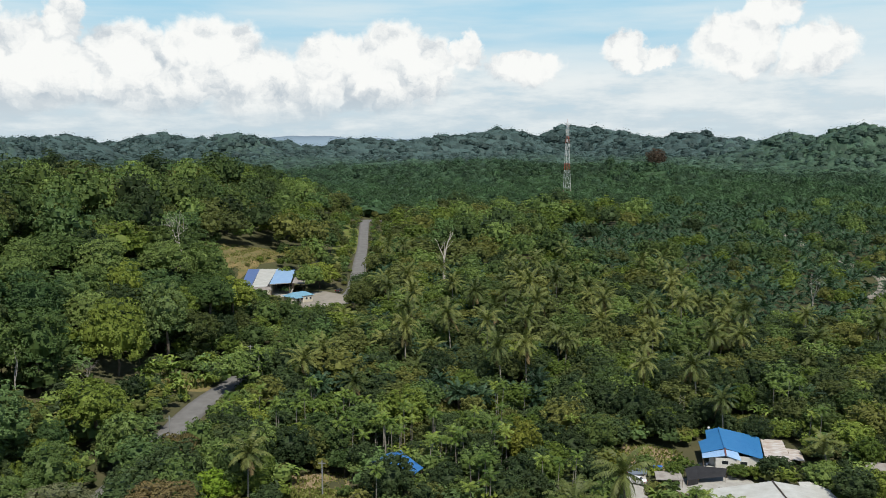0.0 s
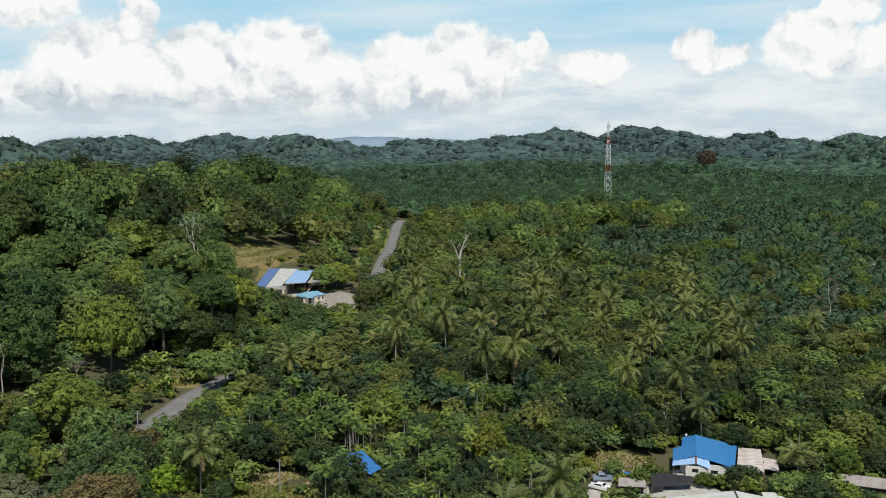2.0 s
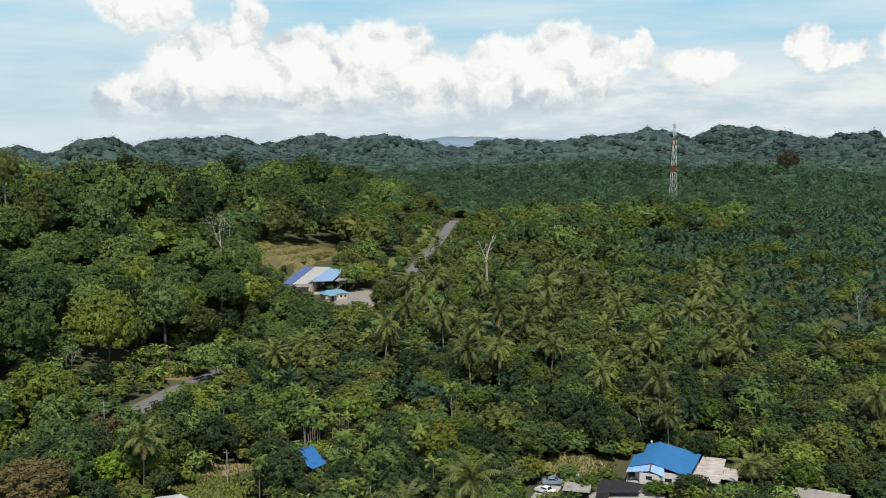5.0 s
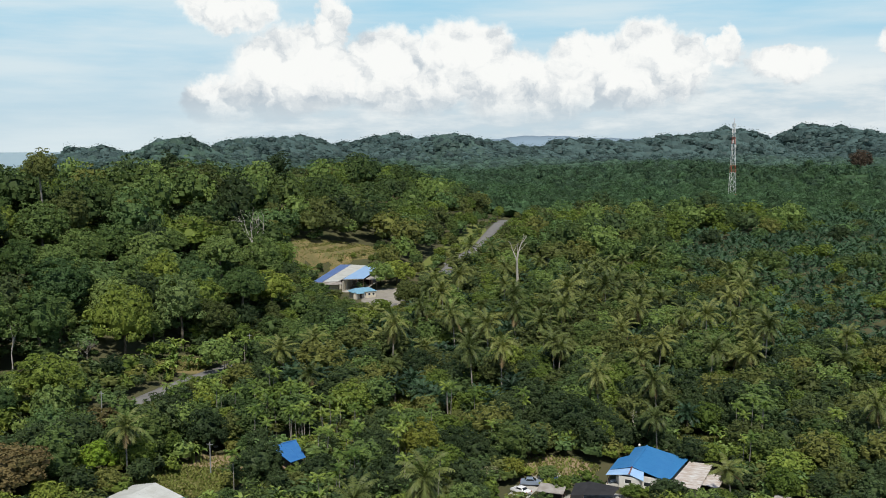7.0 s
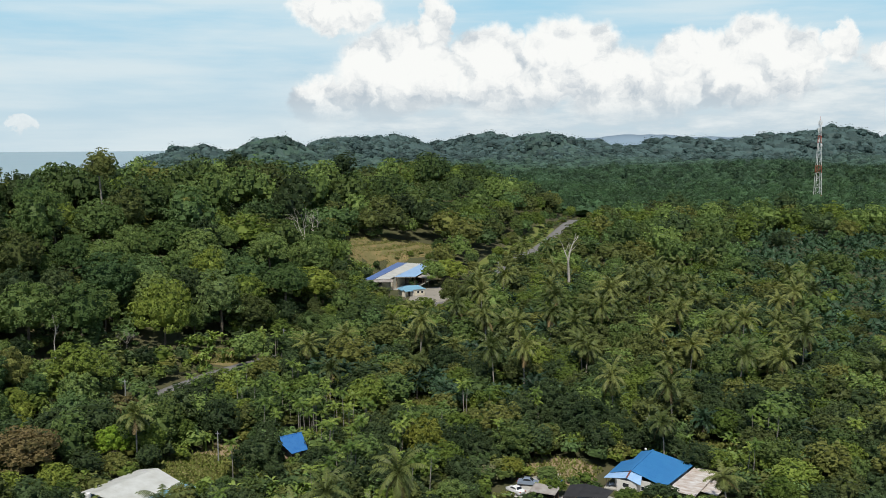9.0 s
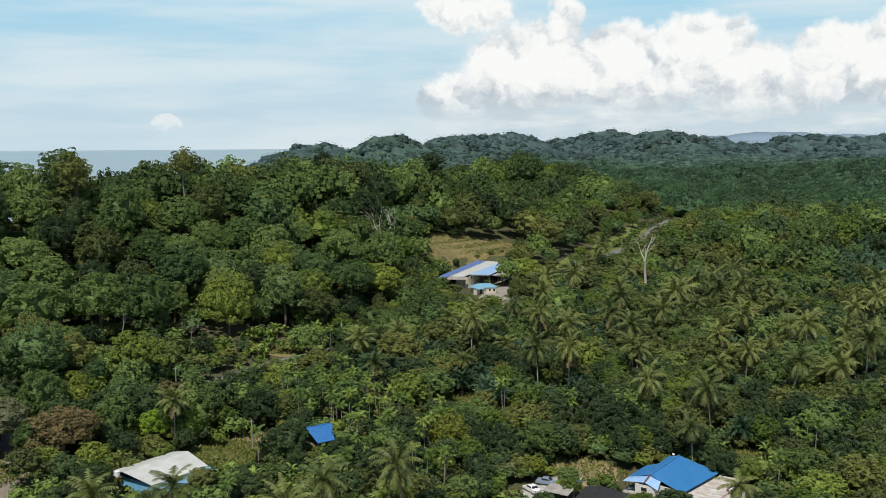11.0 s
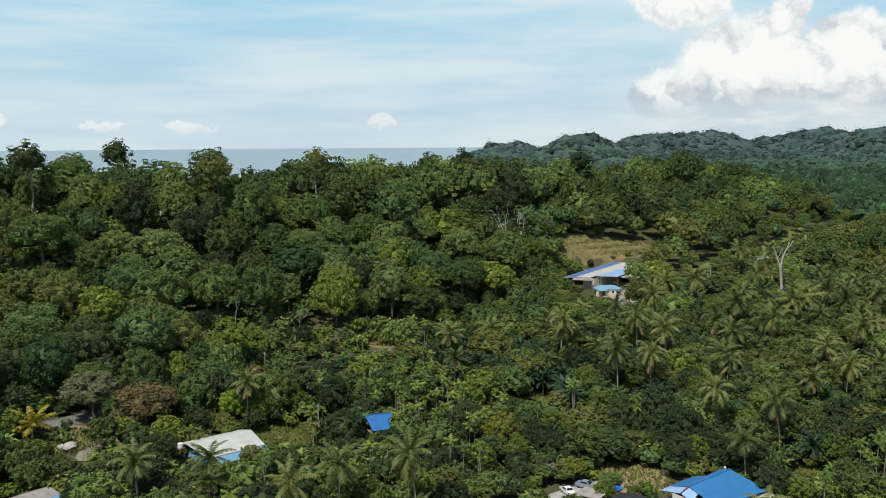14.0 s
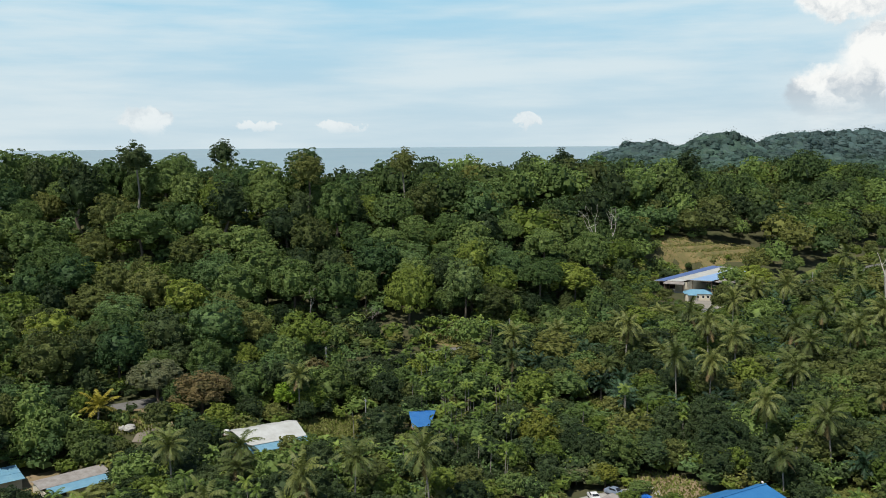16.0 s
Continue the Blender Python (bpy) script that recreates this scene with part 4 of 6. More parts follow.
def room(x, y):
    """The height that a tree may have at this place."""
    best = 99.0
    for cx, cy, r, k in OPEN:
        dx, dy = x - cx, y - cy
        d = math.hypot(dx, dy) - r
        if d < 0:
            return 0.0
        if dy < 2 and (3 - cx) / cy * -dy - r < dx < ((162 - cx) / (cy - 48) if cy < 300 else (75 - cx) / (cy - 6)) * -dy + r:
            best = min(best, 1.5 + d * k)
    d = np.hypot(ROAD_LINE[:, 0] - x, ROAD_LINE[:, 1] - y)
    i = int(np.argmin(d))
    if d[i] < 3.8:
        return 0.0
    ry, right = ROAD_LINE[i, 1], x > ROAD_LINE[i, 0]
    if ry > 385 and right:
        best = min(best, 1.2 + max(0, d[i] - 4) * (1.0 if ry < 540 else 0.8)) if ry > 410 or d[i] < 8 else best
    elif ry > 385:
        best = min(best, 1.5 + (d[i] - 4) * 1.2)
    elif 180 < ry < 226 and right:
        best = min(best, 1.4 + (d[i] - 4) * 0.72)
    if np.hypot(TRACK[:, 0] - x, TRACK[:, 1] - y).min() < 3.2 or np.hypot(DRIVE[:, 0] - x, DRIVE[:, 1] - y).min() < 3.2:
        return 0.0
    return best


taken = []          # plan circles of the single trees: x, y, radius


def free(x, y, r):
    return all((x - a) ** 2 + (y - b) ** 2 > (0.8 * (r + c)) ** 2 for a, b, c in taken)


rng = np.random.default_rng(77)
HEIGHTS = {**dict(zip(FOREST, (16, 15, 17, 15, 14, 16, 14))), **dict(zip(MANGO, (8.5, 8.0))), **dict(zip(SMALL, (7.5, 7.0, 6.5)))}
RADII = dict(zip(FOREST + EMERGENT + MANGO + SMALL, (5.8, 5.6, 4.8, 5.6, 5.2, 6.4, 5.4, 6.0, 5.4, 5.6, 4.8, 4.4, 3.0, 2.9, 2.8)))
# single trees that stand out: x, y, top
n = 0
for x, y, top, k, h in [(16, 241.5, 20.5, 0, 12), (23, 246, 20.2, 1, 11), (51, 228, 19.4, 1, 11), (65, 230, 18.3, 0, 12), (-10.5, 283, 24, 1, 11), (-10, 304, 25, 0, 12),
                        (-10.3, 252, 24, 1, 11), (27, 355, 24.7, 0, 12), (-5.7, 114.3, 18.5, 0, 12), (-1.5, 127, 17.5, 2, 12), (22, 138.3, 18.5, 2, 12), (32, 148.3, 20, 0, 12),
                        (81.3, 187.8, 12, 1, 11), (95.6, 375, 21, 0, 12)]:
    n += 1
    g = ground_at(x, y)
    s = (top - g) / h
    plant(COCONUT[k], x, y, size=1, seed=n).scale = (1, 1, max(0.5, s))
    taken.append((x, y, 2.0))
plant(YOUNG, -53, 115.6, size=1.25, seed=3)
taken.append((-53, 115.2, 3))
for kind, x, y, top, h, R, wide, mat, label in [
        (MANGO[0], -81.5, 227, 35.8, 8.5, 8.0, 0, LEAF["dome"], "large round yellow-green tree with dense small leaves"),
        (FOREST[3], -75, 245.5, 37.8, 15, 7.2, 0, LEAF["pale"], "pale green tree with large whitish leaf clumps"),
        (FOREST[4], -92, 263, 41, 14, 6, 0, LEAF["bright"], "forest tree with bright green leaves"),
        (EMERGENT[1], -228, 231, 79, 29, 6.0, 0, LEAF["dark"], "tall flat-topped emergent tree above the ridge"),
        (EMERGENT[0], -193, 178, 77, 29, 7.0, 0, LEAF["dark"], "tall broad emergent tree on the ridge"),
        (EMERGENT[1], -140, 268, 75, 29, 6, 0, LEAF["olive"], "tall thin-crowned tree on the ridge"),
        (EMERGENT[2], -160, 235, 73, 28, 6.5, 0, LEAF["olive"], "tall dense tree on the ridge"),
        (EMERGENT[2], -148, 463, 72, 28, 7.0, 0, LEAF["dark"], "tall pointed tree on the hill"),
        (EMERGENT[2], -163, 382, 73.5, 28, 4.8, 0, LEAF["dark"], "tall dark tree on the hill"),
        (FOREST[1], 222, 1004, 68, 15, 11, 0, LEAF["red"], "broad tree with reddish-brown leaves on the hill"),
        (MANGO[1], -53, 381, 25.5, 8.0, 8.0, 0, LEAF["bright"], "broad leafy tree shading the yard"),
        (FOREST[1], -31, 329, 25, 15, 5.0, 0, LEAF["olive"], "broad tree at the rim of the gravel yard"),
        (FOREST[4], -25, 338, 25, 14, 5.0, 0, LEAF["olive"], "spreading olive tree beside the road"),
        (SMALL[0], -38, 320, 19, 7.5, 4.0, 0, LEAF["bright"], "bright leafy tree below the gravel yard"),
        (SMALL[1], -70, 336, 21.5, 7.0, 4.2, 0, LEAF["forest"], "leafy tree in front of the barn"),
        (SMALL[0], -77, 339, 22.5, 7.5, 4.0, 0, LEAF["bright"], "bright leafy tree beside the barn"),
        (SMALL[2], -64, 338, 19, 6.5, 3.4, 0, LEAF["olive"], "small olive tree in front of the barn"),
        (FOREST[1], -43, 137, 22, 15, 6.6, 0, LEAF["brown"], "rounded tree with browning leaves beside the track"),
        (FOREST[1], -57, 132, 23.5, 15, 6.6, 0, LEAF["grey"], "tree with greyish dry foliage"),
        (SMALL[0], -39.5, 158.2, 17, 7.5, 3.4, 0, LEAF["lime"], "lime green tree with feathery leaves"),
        (SMALL[0], 17, 190, 16, 7.5, 4.5, 0, LEAF["yellow"], "low spreading tree with yellow-green leaves"),
        (SMALL[1], 69.5, 184.5, 10.2, 7.0, 3.9, 0, LEAF["dark"], "dense dark tree in front of the house"),
        (SMALL[0], 62.5, 187.0, 7.2, 7.5, 2.6, 0, LEAF["bright"], "bright green bush beside the porch"),
        (SMALL[0], 93, 203, 11.5, 7.5, 4.6, 0, LEAF["areca"], "bright green spreading tree beside the house"),
        (SMALL[1], 85, 180, 9, 7.0, 4.2, 0, LEAF["dark"], "dark leafy tree beside the house"),
        (SMALL[1], 44.5, 192.5, 7.4, 7.0, 2.4, 0, LEAF["forest"], "bushy small tree beside the parked cars"),
        (SMALL[0], 37.5, 190, 9.5, 7.5, 2.6, 0, LEAF["yellow"], "yellow-green tree beside the parked cars"),
        (SMALL[2], 33, 186, 9, 7.0, 3.0, 0, LEAF["grey"], "half-bare greyish tree beside the driveway"),
        (MANGO[0], -9, 166.0, 16.6, 8.5, 5.2, 0, LEAF["dark"], "dense dark tree in front of the blue shelter"),
        (MANGO[1], 1.5, 172, 13.0, 8.0, 4.2, 0, LEAF["dark"], "dense dark tree beside the blue shelter")]:
    n += 1
    g = ground_at(x, y)
    base_r = RADII[kind]
    ob = plant(kind, x, y, size=1, seed=n, label=label, mat=mat)
    ob.scale = (R / base_r, R / base_r, (top - g) / h)
    taken.append((x, y, R * 0.8))
for x, y, R in [(-2, 249, 5.5), (9, 247, 5), (34.6, 229, 6.5), (42, 224, 6), (47, 219, 6), (55, 217.5, 4.5), (60, 243, 5.5), (73, 250, 6.5), (84, 240, 6.5), (75, 236, 5.5), (31, 219, 5.5), (92, 246, 6), (101, 237, 6),
                (-46, 191, 4.6), (-30, 182, 5), (3, 196, 4.5), (8, 186, 5), (24, 196, 5), (43, 262, 5.5), (8, 262, 5.5), (110, 228, 5.5), (119, 240, 5.5), (16, 176, 4.5)]:
    n += 1
    ob = plant(MANGO[n % 2], x, y, size=1, seed=n)
    s = R / (4.8, 4.4)[n % 2]
    ob.scale = (s, s, s * rng.uniform(0.95, 1.15))
    taken.append((x, y, R * 0.75))
for x, y, R, top, kind, mat, label in [(-18, 200, 5.5, 17, 1, "forest", "rounded mid-green leafy tree"), (-8, 213, 5, 17, 0, "bright", "rounded tree with bright green leaves"), (-26, 196, 4.5, 16, 0, "forest", "leafy tree with green foliage"),
                                       (-41, 178, 5.5, 19, 1, "dark", "broad dark tree beside the road"), (-50, 172, 4.5, 19, 2, "brown", "tree with some reddish leaves"), (-60, 170, 5, 24, 1, "forest", "tall tree with leafy crown"),
                                       (-27, 262, 6, 21, 1, "olive", "spreading tree with olive-green leaves"), (-33, 285, 6, 22, 0, "bright", "rounded tree with bright green leaves"), (-20, 275, 5, 19, 1, "forest", "leafy tree in the valley"),
                                       (-38, 305, 5, 20, 2, "olive", "pale olive tree near the yard"), (20, 268, 5, 17, 0, "bright", "tree with bright green leaves"), (48, 280, 6, 20, 1, "olive", "spreading tree with olive leaves")]:
    n += 1
    k = SMALL[kind]
    ob = plant(k, x, y, size=1, seed=n, label=label, mat=LEAF[mat])
    ob.scale = (R / RADII[k], R / RADII[k], (top - ground_at(x, y)) / HEIGHTS[k])
    taken.append((x, y, R * 0.75))
for k, x, y, top, h, label in [(2, -84, 214, 24.5, 8, ""), (0, -93, 196, 31, 11, ""), (0, -96, 333, 51, 11, "leafless white-barked tree above the canopy"), (1, -0.9, 385.5, 38, 13, ""), (0, -101, 349, 49, 11, ""),
                               (0, 136, 338, 27, 11, ""), (2, 24, 168, 11.5, 8, ""), (0, 20, 160, 11, 11, ""), (2, 33, 183, 9.5, 8, ""), (0, 60, 224, 12, 11, "")]:
    n += 1
    ob = plant(BARE[k], x, y, size=1, seed=n, label=label)
    s = (top - ground_at(x, y)) / h
    ob.scale = (s, s, s)
    taken.append((x, y, 3.0))

for k, y in enumerate(np.arange(186, 234, 4.2)):
    n += 1
    x = float(np.interp(y, ROAD_LINE[:, 1][:60], ROAD_LINE[:, 0][:60])) + rng.uniform(8.5, 11.5)
    m = SMALL[k % 3]
    ob = plant(m, x, y, size=1, seed=n)
    ob.scale = (0.95, 0.95, rng.uniform(5.2, 6.4) / HEIGHTS[m])
    taken.append((x, y, 2.4))
for i, (x, y) in enumerate([(-64, 222), (-67, 228), (-62, 230), (-71, 232), (-64, 242), (-60, 246), (-75, 229), (-73, 241), (-29, 176), (-32, 172), (4, 206), (68, 222), (80, 224), (87, 222), (62, 226)]):
    plant(BANANA[i % 2], x, y, size=rng.uniform(0.9, 1.25), seed=i)
    taken.append((x, y, 1.5))

# ---- scattered plants ----


def spots(x0, x1, y0, y1, step):
    """Uneven rows of places, in a fixed random order."""
    out = []
    for i, y in enumerate(np.arange(y0, y1, step * 0.9)):
        for x in np.arange(x0, x1, step):
            out.append((x + (i % 2) * step * 0.5 + rng.uniform(-0.42, 0.42) * step, y + rng.uniform(-0.42, 0.42) * step))
    return out


def seen_wedge(x, y, margin=0.0):
    """The stretch of land that opens before the flight."""
    if y < 80 or x > 0.62 * y + 100 + margin:
        return False
    return math.degrees(math.atan2(165 - x, y - 40)) < 82 and math.hypot(x - 90, y - 10) > 118


def zone(x, y, d):
    if 52 + 9 * math.sin(y * 0.05) < x < 420 and 428 + 8 * math.sin(x * 0.06) < y < 575 + 150 * min(1, max(0, (x - 110) / 70)) + 12 * math.sin(x * 0.045):
        return "oil"
    if x > 95 and 300 < y < 435:
        return "oil_mixed"
    if d < 95 or x < -62:
        return "hill"
    if -35 < x < 190 and 226 < y < 435:
        return "grove"
    if y < 300:
        return "village"
    return "hill"


joined = []         # what stands too far to be single: model index, x, y, scale, height scale
count = {}
places = [(*p, 1) for p in spots(-330, 330, 82, 640, 5.9)] + [(*p, 2) for p in spots(-330, 330, 82, 640, 8.8)]
places.sort(key=lambda p: math.hypot(p[0] - 60, p[1] - 20))


def put(model, kind, x, y, s, sz, limit):
    """A thing while there are few of the kind, later part of the far woods."""
    kind = model.name.split(".")[0]
    limit = {"broadleaf_tree": 265, "small_tree": 265, "mango_tree": 80, "shrub": 280, "coconut_palm": 130, "oil_palm": 140, "areca_palm": 220, "banana_plant": 60}[kind]
    if count.get(kind, 0) < limit:
        count[kind] = count.get(kind, 0) + 1
        ob = plant(model, x, y, size=1, seed=rng.integers(0, 999))
        ob.scale = (s, s, sz)
    else:
        joined.append((model, x, y, s, sz))


CELL = 12.0
crowns = {}         # plan circles of the hill's crowns, by square


def clear(x, y, r, near=0.8):
    i, j = int(x // CELL), int(y // CELL)
    for a in (i - 1, i, i + 1):
        for b in (j - 1, j, j + 1):
            for px, py, pr in crowns.get((a, b), ()):
                if (x - px) ** 2 + (y - py) ** 2 < (near * (r + pr)) ** 2:
                    return False
    crowns.setdefault((i, j), []).append((x, y, r))
    return True


hillside = []
for want, tries in ((1.4, 3200), (1.1, 6000), (0.8, 9000), (0.55, 14000)):
    for x, y in zip(rng.uniform(-330, 330, tries), rng.uniform(82, 640, tries)):
        if seen_wedge(x, y) and ridge_at(x, y) > -60 and zone(x, y, ridge_at(x, y)) == "hill" and room(x, y) > 0.8:
            s = want * rng.uniform(0.88, 1.15)
            if clear(x, y, 5.4 * s):
                hillside.append((x, y, s))
hillside.sort(key=lambda p: math.hypot(p[0] - 60, p[1] - 20))
for x, y, s in hillside:
    h, d = room(x, y), ridge_at(x, y)
    f = FOREST[rng.choice(7, p=(0.22, 0.16, 0.16, 0.13, 0.14, 0.14, 0.05) if d < 70 else (0.16, 0.14, 0.1, 0.16, 0.18, 0.1, 0.16))]
    tall = HEIGHTS[f] * (0.22 + 0.80 * s) * rng.uniform(0.88, 1.15) * (1.08 if d < 40 else 0.9)
    if tall > h:
        f, tall = SMALL[rng.integers(0, 3)], min(h, 8)
        s = max(0.45, tall / 7)
    if free(x, y, 3.0 * s):
        put(f, "broadleaf", x, y, s, tall / HEIGHTS[f], 300)
for x, y, layer in places:
    if not seen_wedge(x, y):
        continue
    h = room(x, y)
    if h < 0.8:
        continue
    d = ridge_at(x, y)
    z = zone(x, y, d)
    if z == "hill" or layer == 2:
        continue
    u = rng.random()
    if z in ("oil", "oil_mixed"):
        continue
    elif z == "grove":
        if u < (0.15 if y < 345 else 0.07):
            if h > 7 and (y > 262 or x < 5) and free(x, y, 1.5):
                s = rng.uniform(0.85, 1.2)
                put(COCONUT[rng.integers(0, 3)], "coconut", x, y, s, s * min(1.2, max(0.5, min(h, rng.uniform(9, 15)) / 12)), 120)
        elif u < 0.34 and free(x, y, 2):
            put(OIL[rng.integers(0, 2)], "oil", x, y, 0.9, 0.9 * min(1, h / 9), 150)
        elif free(x, y, 2):
            f = (SMALL + [FOREST[4], FOREST[1], MANGO[0]])[rng.choice(6, p=(0.22, 0.14, 0.18, 0.17, 0.13, 0.16))]
            tall = min(h, HEIGHTS[f] * rng.uniform(0.7, 1.2) * (0.75 if f in FOREST else 1.15))
            s = max(0.5, min(1.25, tall / HEIGHTS[f])) * rng.uniform(1.0, 1.45)
            put(f, "grove tree", x, y, s, tall / HEIGHTS[f], 200)
    else:
        near_road = -57 < x < -36 and (236 < y < 312 or y < 184)
        if near_road and h > 8 and u < 0.75 and free(x, y, 2):
            f = FOREST[rng.integers(0, 6)]
            tall = rng.uniform(9, 13)
            put(f, "village tree", x, y, rng.uniform(0.6, 0.8), tall / HEIGHTS[f], 200)
        elif u < (0.5 if -48 < x < 14 and 168 < y < 216 else 0.12) and h > 7 and free(x, y, 0.4):
            for _ in range(rng.integers(1, 4)):
                s = rng.uniform(0.75, 1.1)
                put(ARECA[rng.integers(0, 2)], "areca", x + rng.uniform(-1.8, 1.8), y + rng.uniform(-1.8, 1.8), 1.1, s * min(1, h / 10), 160)
        elif u < 0.19 and h > 9 and free(x, y, 1.5):
            put(COCONUT[rng.integers(0, 3)], "coconut", x, y, 0.9, min(1.1, h / 13) * rng.uniform(0.7, 1), 120)
        elif u < 0.33 and free(x, y, 1.5):
            put(BANANA[rng.integers(0, 2)], "banana", x, y, 1, min(1.1, h / 4), 60)
        elif free(x, y, 2):
            f = (SMALL + MANGO + [FOREST[1], FOREST[4]])[rng.choice(7, p=(0.22, 0.18, 0.14, 0.2, 0.12, 0.07, 0.07) if x < 25 else (0.08, 0.12, 0.08, 0.38, 0.26, 0.04, 0.04))]
            tall = min(h, HEIGHTS[f] * rng.uniform(0.75, 1.15) * (0.75 if f in FOREST else 1))
            s = max(0.45, min(1.2, tall / HEIGHTS[f] + 0.1))
            put(f, "village tree", x, y, s, tall / HEIGHTS[f], 200)

# oil palms in staggered rows
for i, y in enumerate(np.arange(300, 750, 7.6)):
    for x in np.arange(40, 450, 8.4):
        px, py = x + (i % 2) * 4.2 + rng.uniform(-1.8, 1.8), y + rng.uniform(-1.8, 1.8)
        z = zone(px, py, 300)
        if z not in ("oil", "oil_mixed") or not seen_wedge(px, py, 20) or room(px, py) < 6 or not free(px, py, 1.5):
            continue
        if abs(px - np.interp(py, (372, 395, 430, 514, 640), (172, 188, 199, 200, 215))) < 3.5:
            continue
        mixed = 0.08 + 0.6 * math.exp(-max(0, px - 40) / 22) + 0.35 * math.exp(-max(0, py - 430) / 20)
        if z == "oil" and rng.random() < mixed:
            f = (FOREST + SMALL)[rng.integers(0, 10)]
            s = rng.uniform(0.7, 1.15)
            put(f, "plantation tree", px, py, s, s * rng.uniform(0.65, 0.95), 40)
        elif z == "oil_mixed" and rng.random() < 0.22:
            put(SMALL[rng.integers(0, 3)], "plantation tree", px, py, 1.2, 1.3, 40)
        elif rng.random() < 0.95:
            s = rng.uniform(0.7, 1.15)
            put(OIL[rng.integers(0, 2)], "oil", px, py, s, s, 150)

# undergrowth
low_growth = []
for x, y in spots(-75, 150, 92, 330, 4.2):
    h = room(x, y)
    if seen_wedge(x, y) and h > 0.8:
        s = rng.uniform(0.6, 1.2)
        if h < 4 and count.get("shrub", 0) < 279:
            put(SHRUB[rng.integers(0, 2)], "shrub", x, y, s, s * min(1, h / 3), 280)
        else:
            low_growth.append((x, y, min(s, max(0.25, h / 5))))


for x, y in spots(-125, 20, 330, 640, 4.4):
    h = room(x, y)
    if 0.8 < h < 5 and math.hypot(x + 90, y - 398) > 27:
        low_growth.append((x, y, min(0.9, max(0.3, h / 4.4)) * rng.uniform(0.7, 1.2)))


for x, y in spots(-230, -70, 100, 420, 6.0):
    if seen_wedge(x, y) and room(x, y) > 6 and ridge_at(x, y) > -30:
        low_growth.append((x, y, rng.uniform(1.0, 1.7)))


# mid-distance woods: lighter trees, joined
def wood_models(seed, R, CH, H, lobes, n_cards, size, core, low=-0.6, fill=0.56):
    rng = np.random.default_rng(seed)
    V, Q = crown(rng, R, CH, lobes, n_cards, size, low, (1.25 / lobes ** 0.5, 1.9 / lobes ** 0.5), core, 0.32, 0.18, fill)
    return V + (0, 0, H - CH), Q


MID = [wood_models(200 + i, 5.6 + 0.4 * (i % 3), 5.6 + 0.5 * (i % 2), 15, 44 + i % 4, 640, 0.40, 2) for i in range(6)]
LOW = [wood_models(220 + i, 5.8, 5.4, 15, 30, 380, 0.47, 2) for i in range(6)]
BUSH = [wood_models(230 + i, 4.8, 3.9, 14, 7, 60, 0.9, 1) for i in range(5)]


def woods(name, label, entries, mats, smooth_faces=False):
    """One mesh out of many placed shapes: points, faces, material number."""
    Vs, Qs, Ms, n = [], [], [], 0
    for (V, Q), x, y, z, s, sz, turn, mat in entries:
        c, sn = math.cos(turn), math.sin(turn)
        P = np.empty_like(V)
        P[:, 0], P[:, 1], P[:, 2] = (V[:, 0] * c - V[:, 1] * sn) * s + x, (V[:, 0] * sn + V[:, 1] * c) * s + y, V[:, 2] * sz + z
        Vs.append(P), Qs.append(Q + n), Ms.append(np.full(len(Q), mat))
        n += len(V)
    ob = new(name, link_mesh(name, np.concatenate(Vs), np.concatenate(Qs), mats, np.concatenate(Ms), smooth_faces))
    return tagged(ob, label, "forest", kind="stuff")


def tint(m, k, hue):
    """The same leaf, a shade lighter or darker, as another species has it."""
    c = m.copy()
    for node in c.node_tree.nodes:
        if node.bl_idname == "ShaderNodeMix" and node.blend_type == "MIX":
            for i in (6, 7):
                r, g, b, a = node.inputs[i].default_value
                node.inputs[i].default_value = (r * k * hue, g * k, b * k / hue, a)
    return c


TONES = {"forest": [LEAF["forest"], tint(LEAF["forest"], 1.4, 1.06), tint(LEAF["forest"], 0.64, 0.96), tint(LEAF["forest"], 0.8, 1.05)], "dark": [LEAF["dark"], tint(LEAF["dark"], 1.3, 1.0), tint(LEAF["dark"], 0.8, 1.0)],
         "blue": [LEAF["blue"], tint(LEAF["blue"], 0.66, 1.0), tint(LEAF["blue"], 1.2, 1.0)], "olive": [LEAF["olive"], tint(LEAF["olive"], 0.75, 0.95), tint(LEAF["olive"], 1.2, 1.1)],
         "bright": [LEAF["bright"], tint(LEAF["bright"], 0.8, 0.95)], "coconut": [LEAF["coconut"]], "oil": [LEAF["oil"], tint(LEAF["oil"], 1.25, 1.05)]}
WOOD_MATS = [m for group in TONES.values() for m in group]


def tone(kind):
    group = TONES[kind]
    return WOOD_MATS.index(group[rng.integers(0, len(group))])


TONE = {**dict(zip(FOREST, ("forest", "forest", "dark", "blue", "olive", "forest", "bright"))), **dict(zip(MANGO, ("dark", "dark"))), **dict(zip(SMALL, ("bright", "forest", "olive")))}
MIXED = ("forest", "dark", "blue", "olive", "bright")
PALM_SHAPES = {}
rp = np.random.default_rng(9)
for k, m in enumerate(COCONUT):
    V, Q = palm_crown(rp, 15, 5.2, 82, -42, 74, 8, 1.1)
    PALM_SHAPES[m] = ((V + (0, 0, 12), Q), "coconut")
for k, m in enumerate(OIL):
    V, Q = palm_crown(rp, 14, 5.3, 80, -8, 64, 5, 1.15)
    PALM_SHAPES[m] = ((V + (0, 0, 5.5), Q), "oil")
mid_entries = []
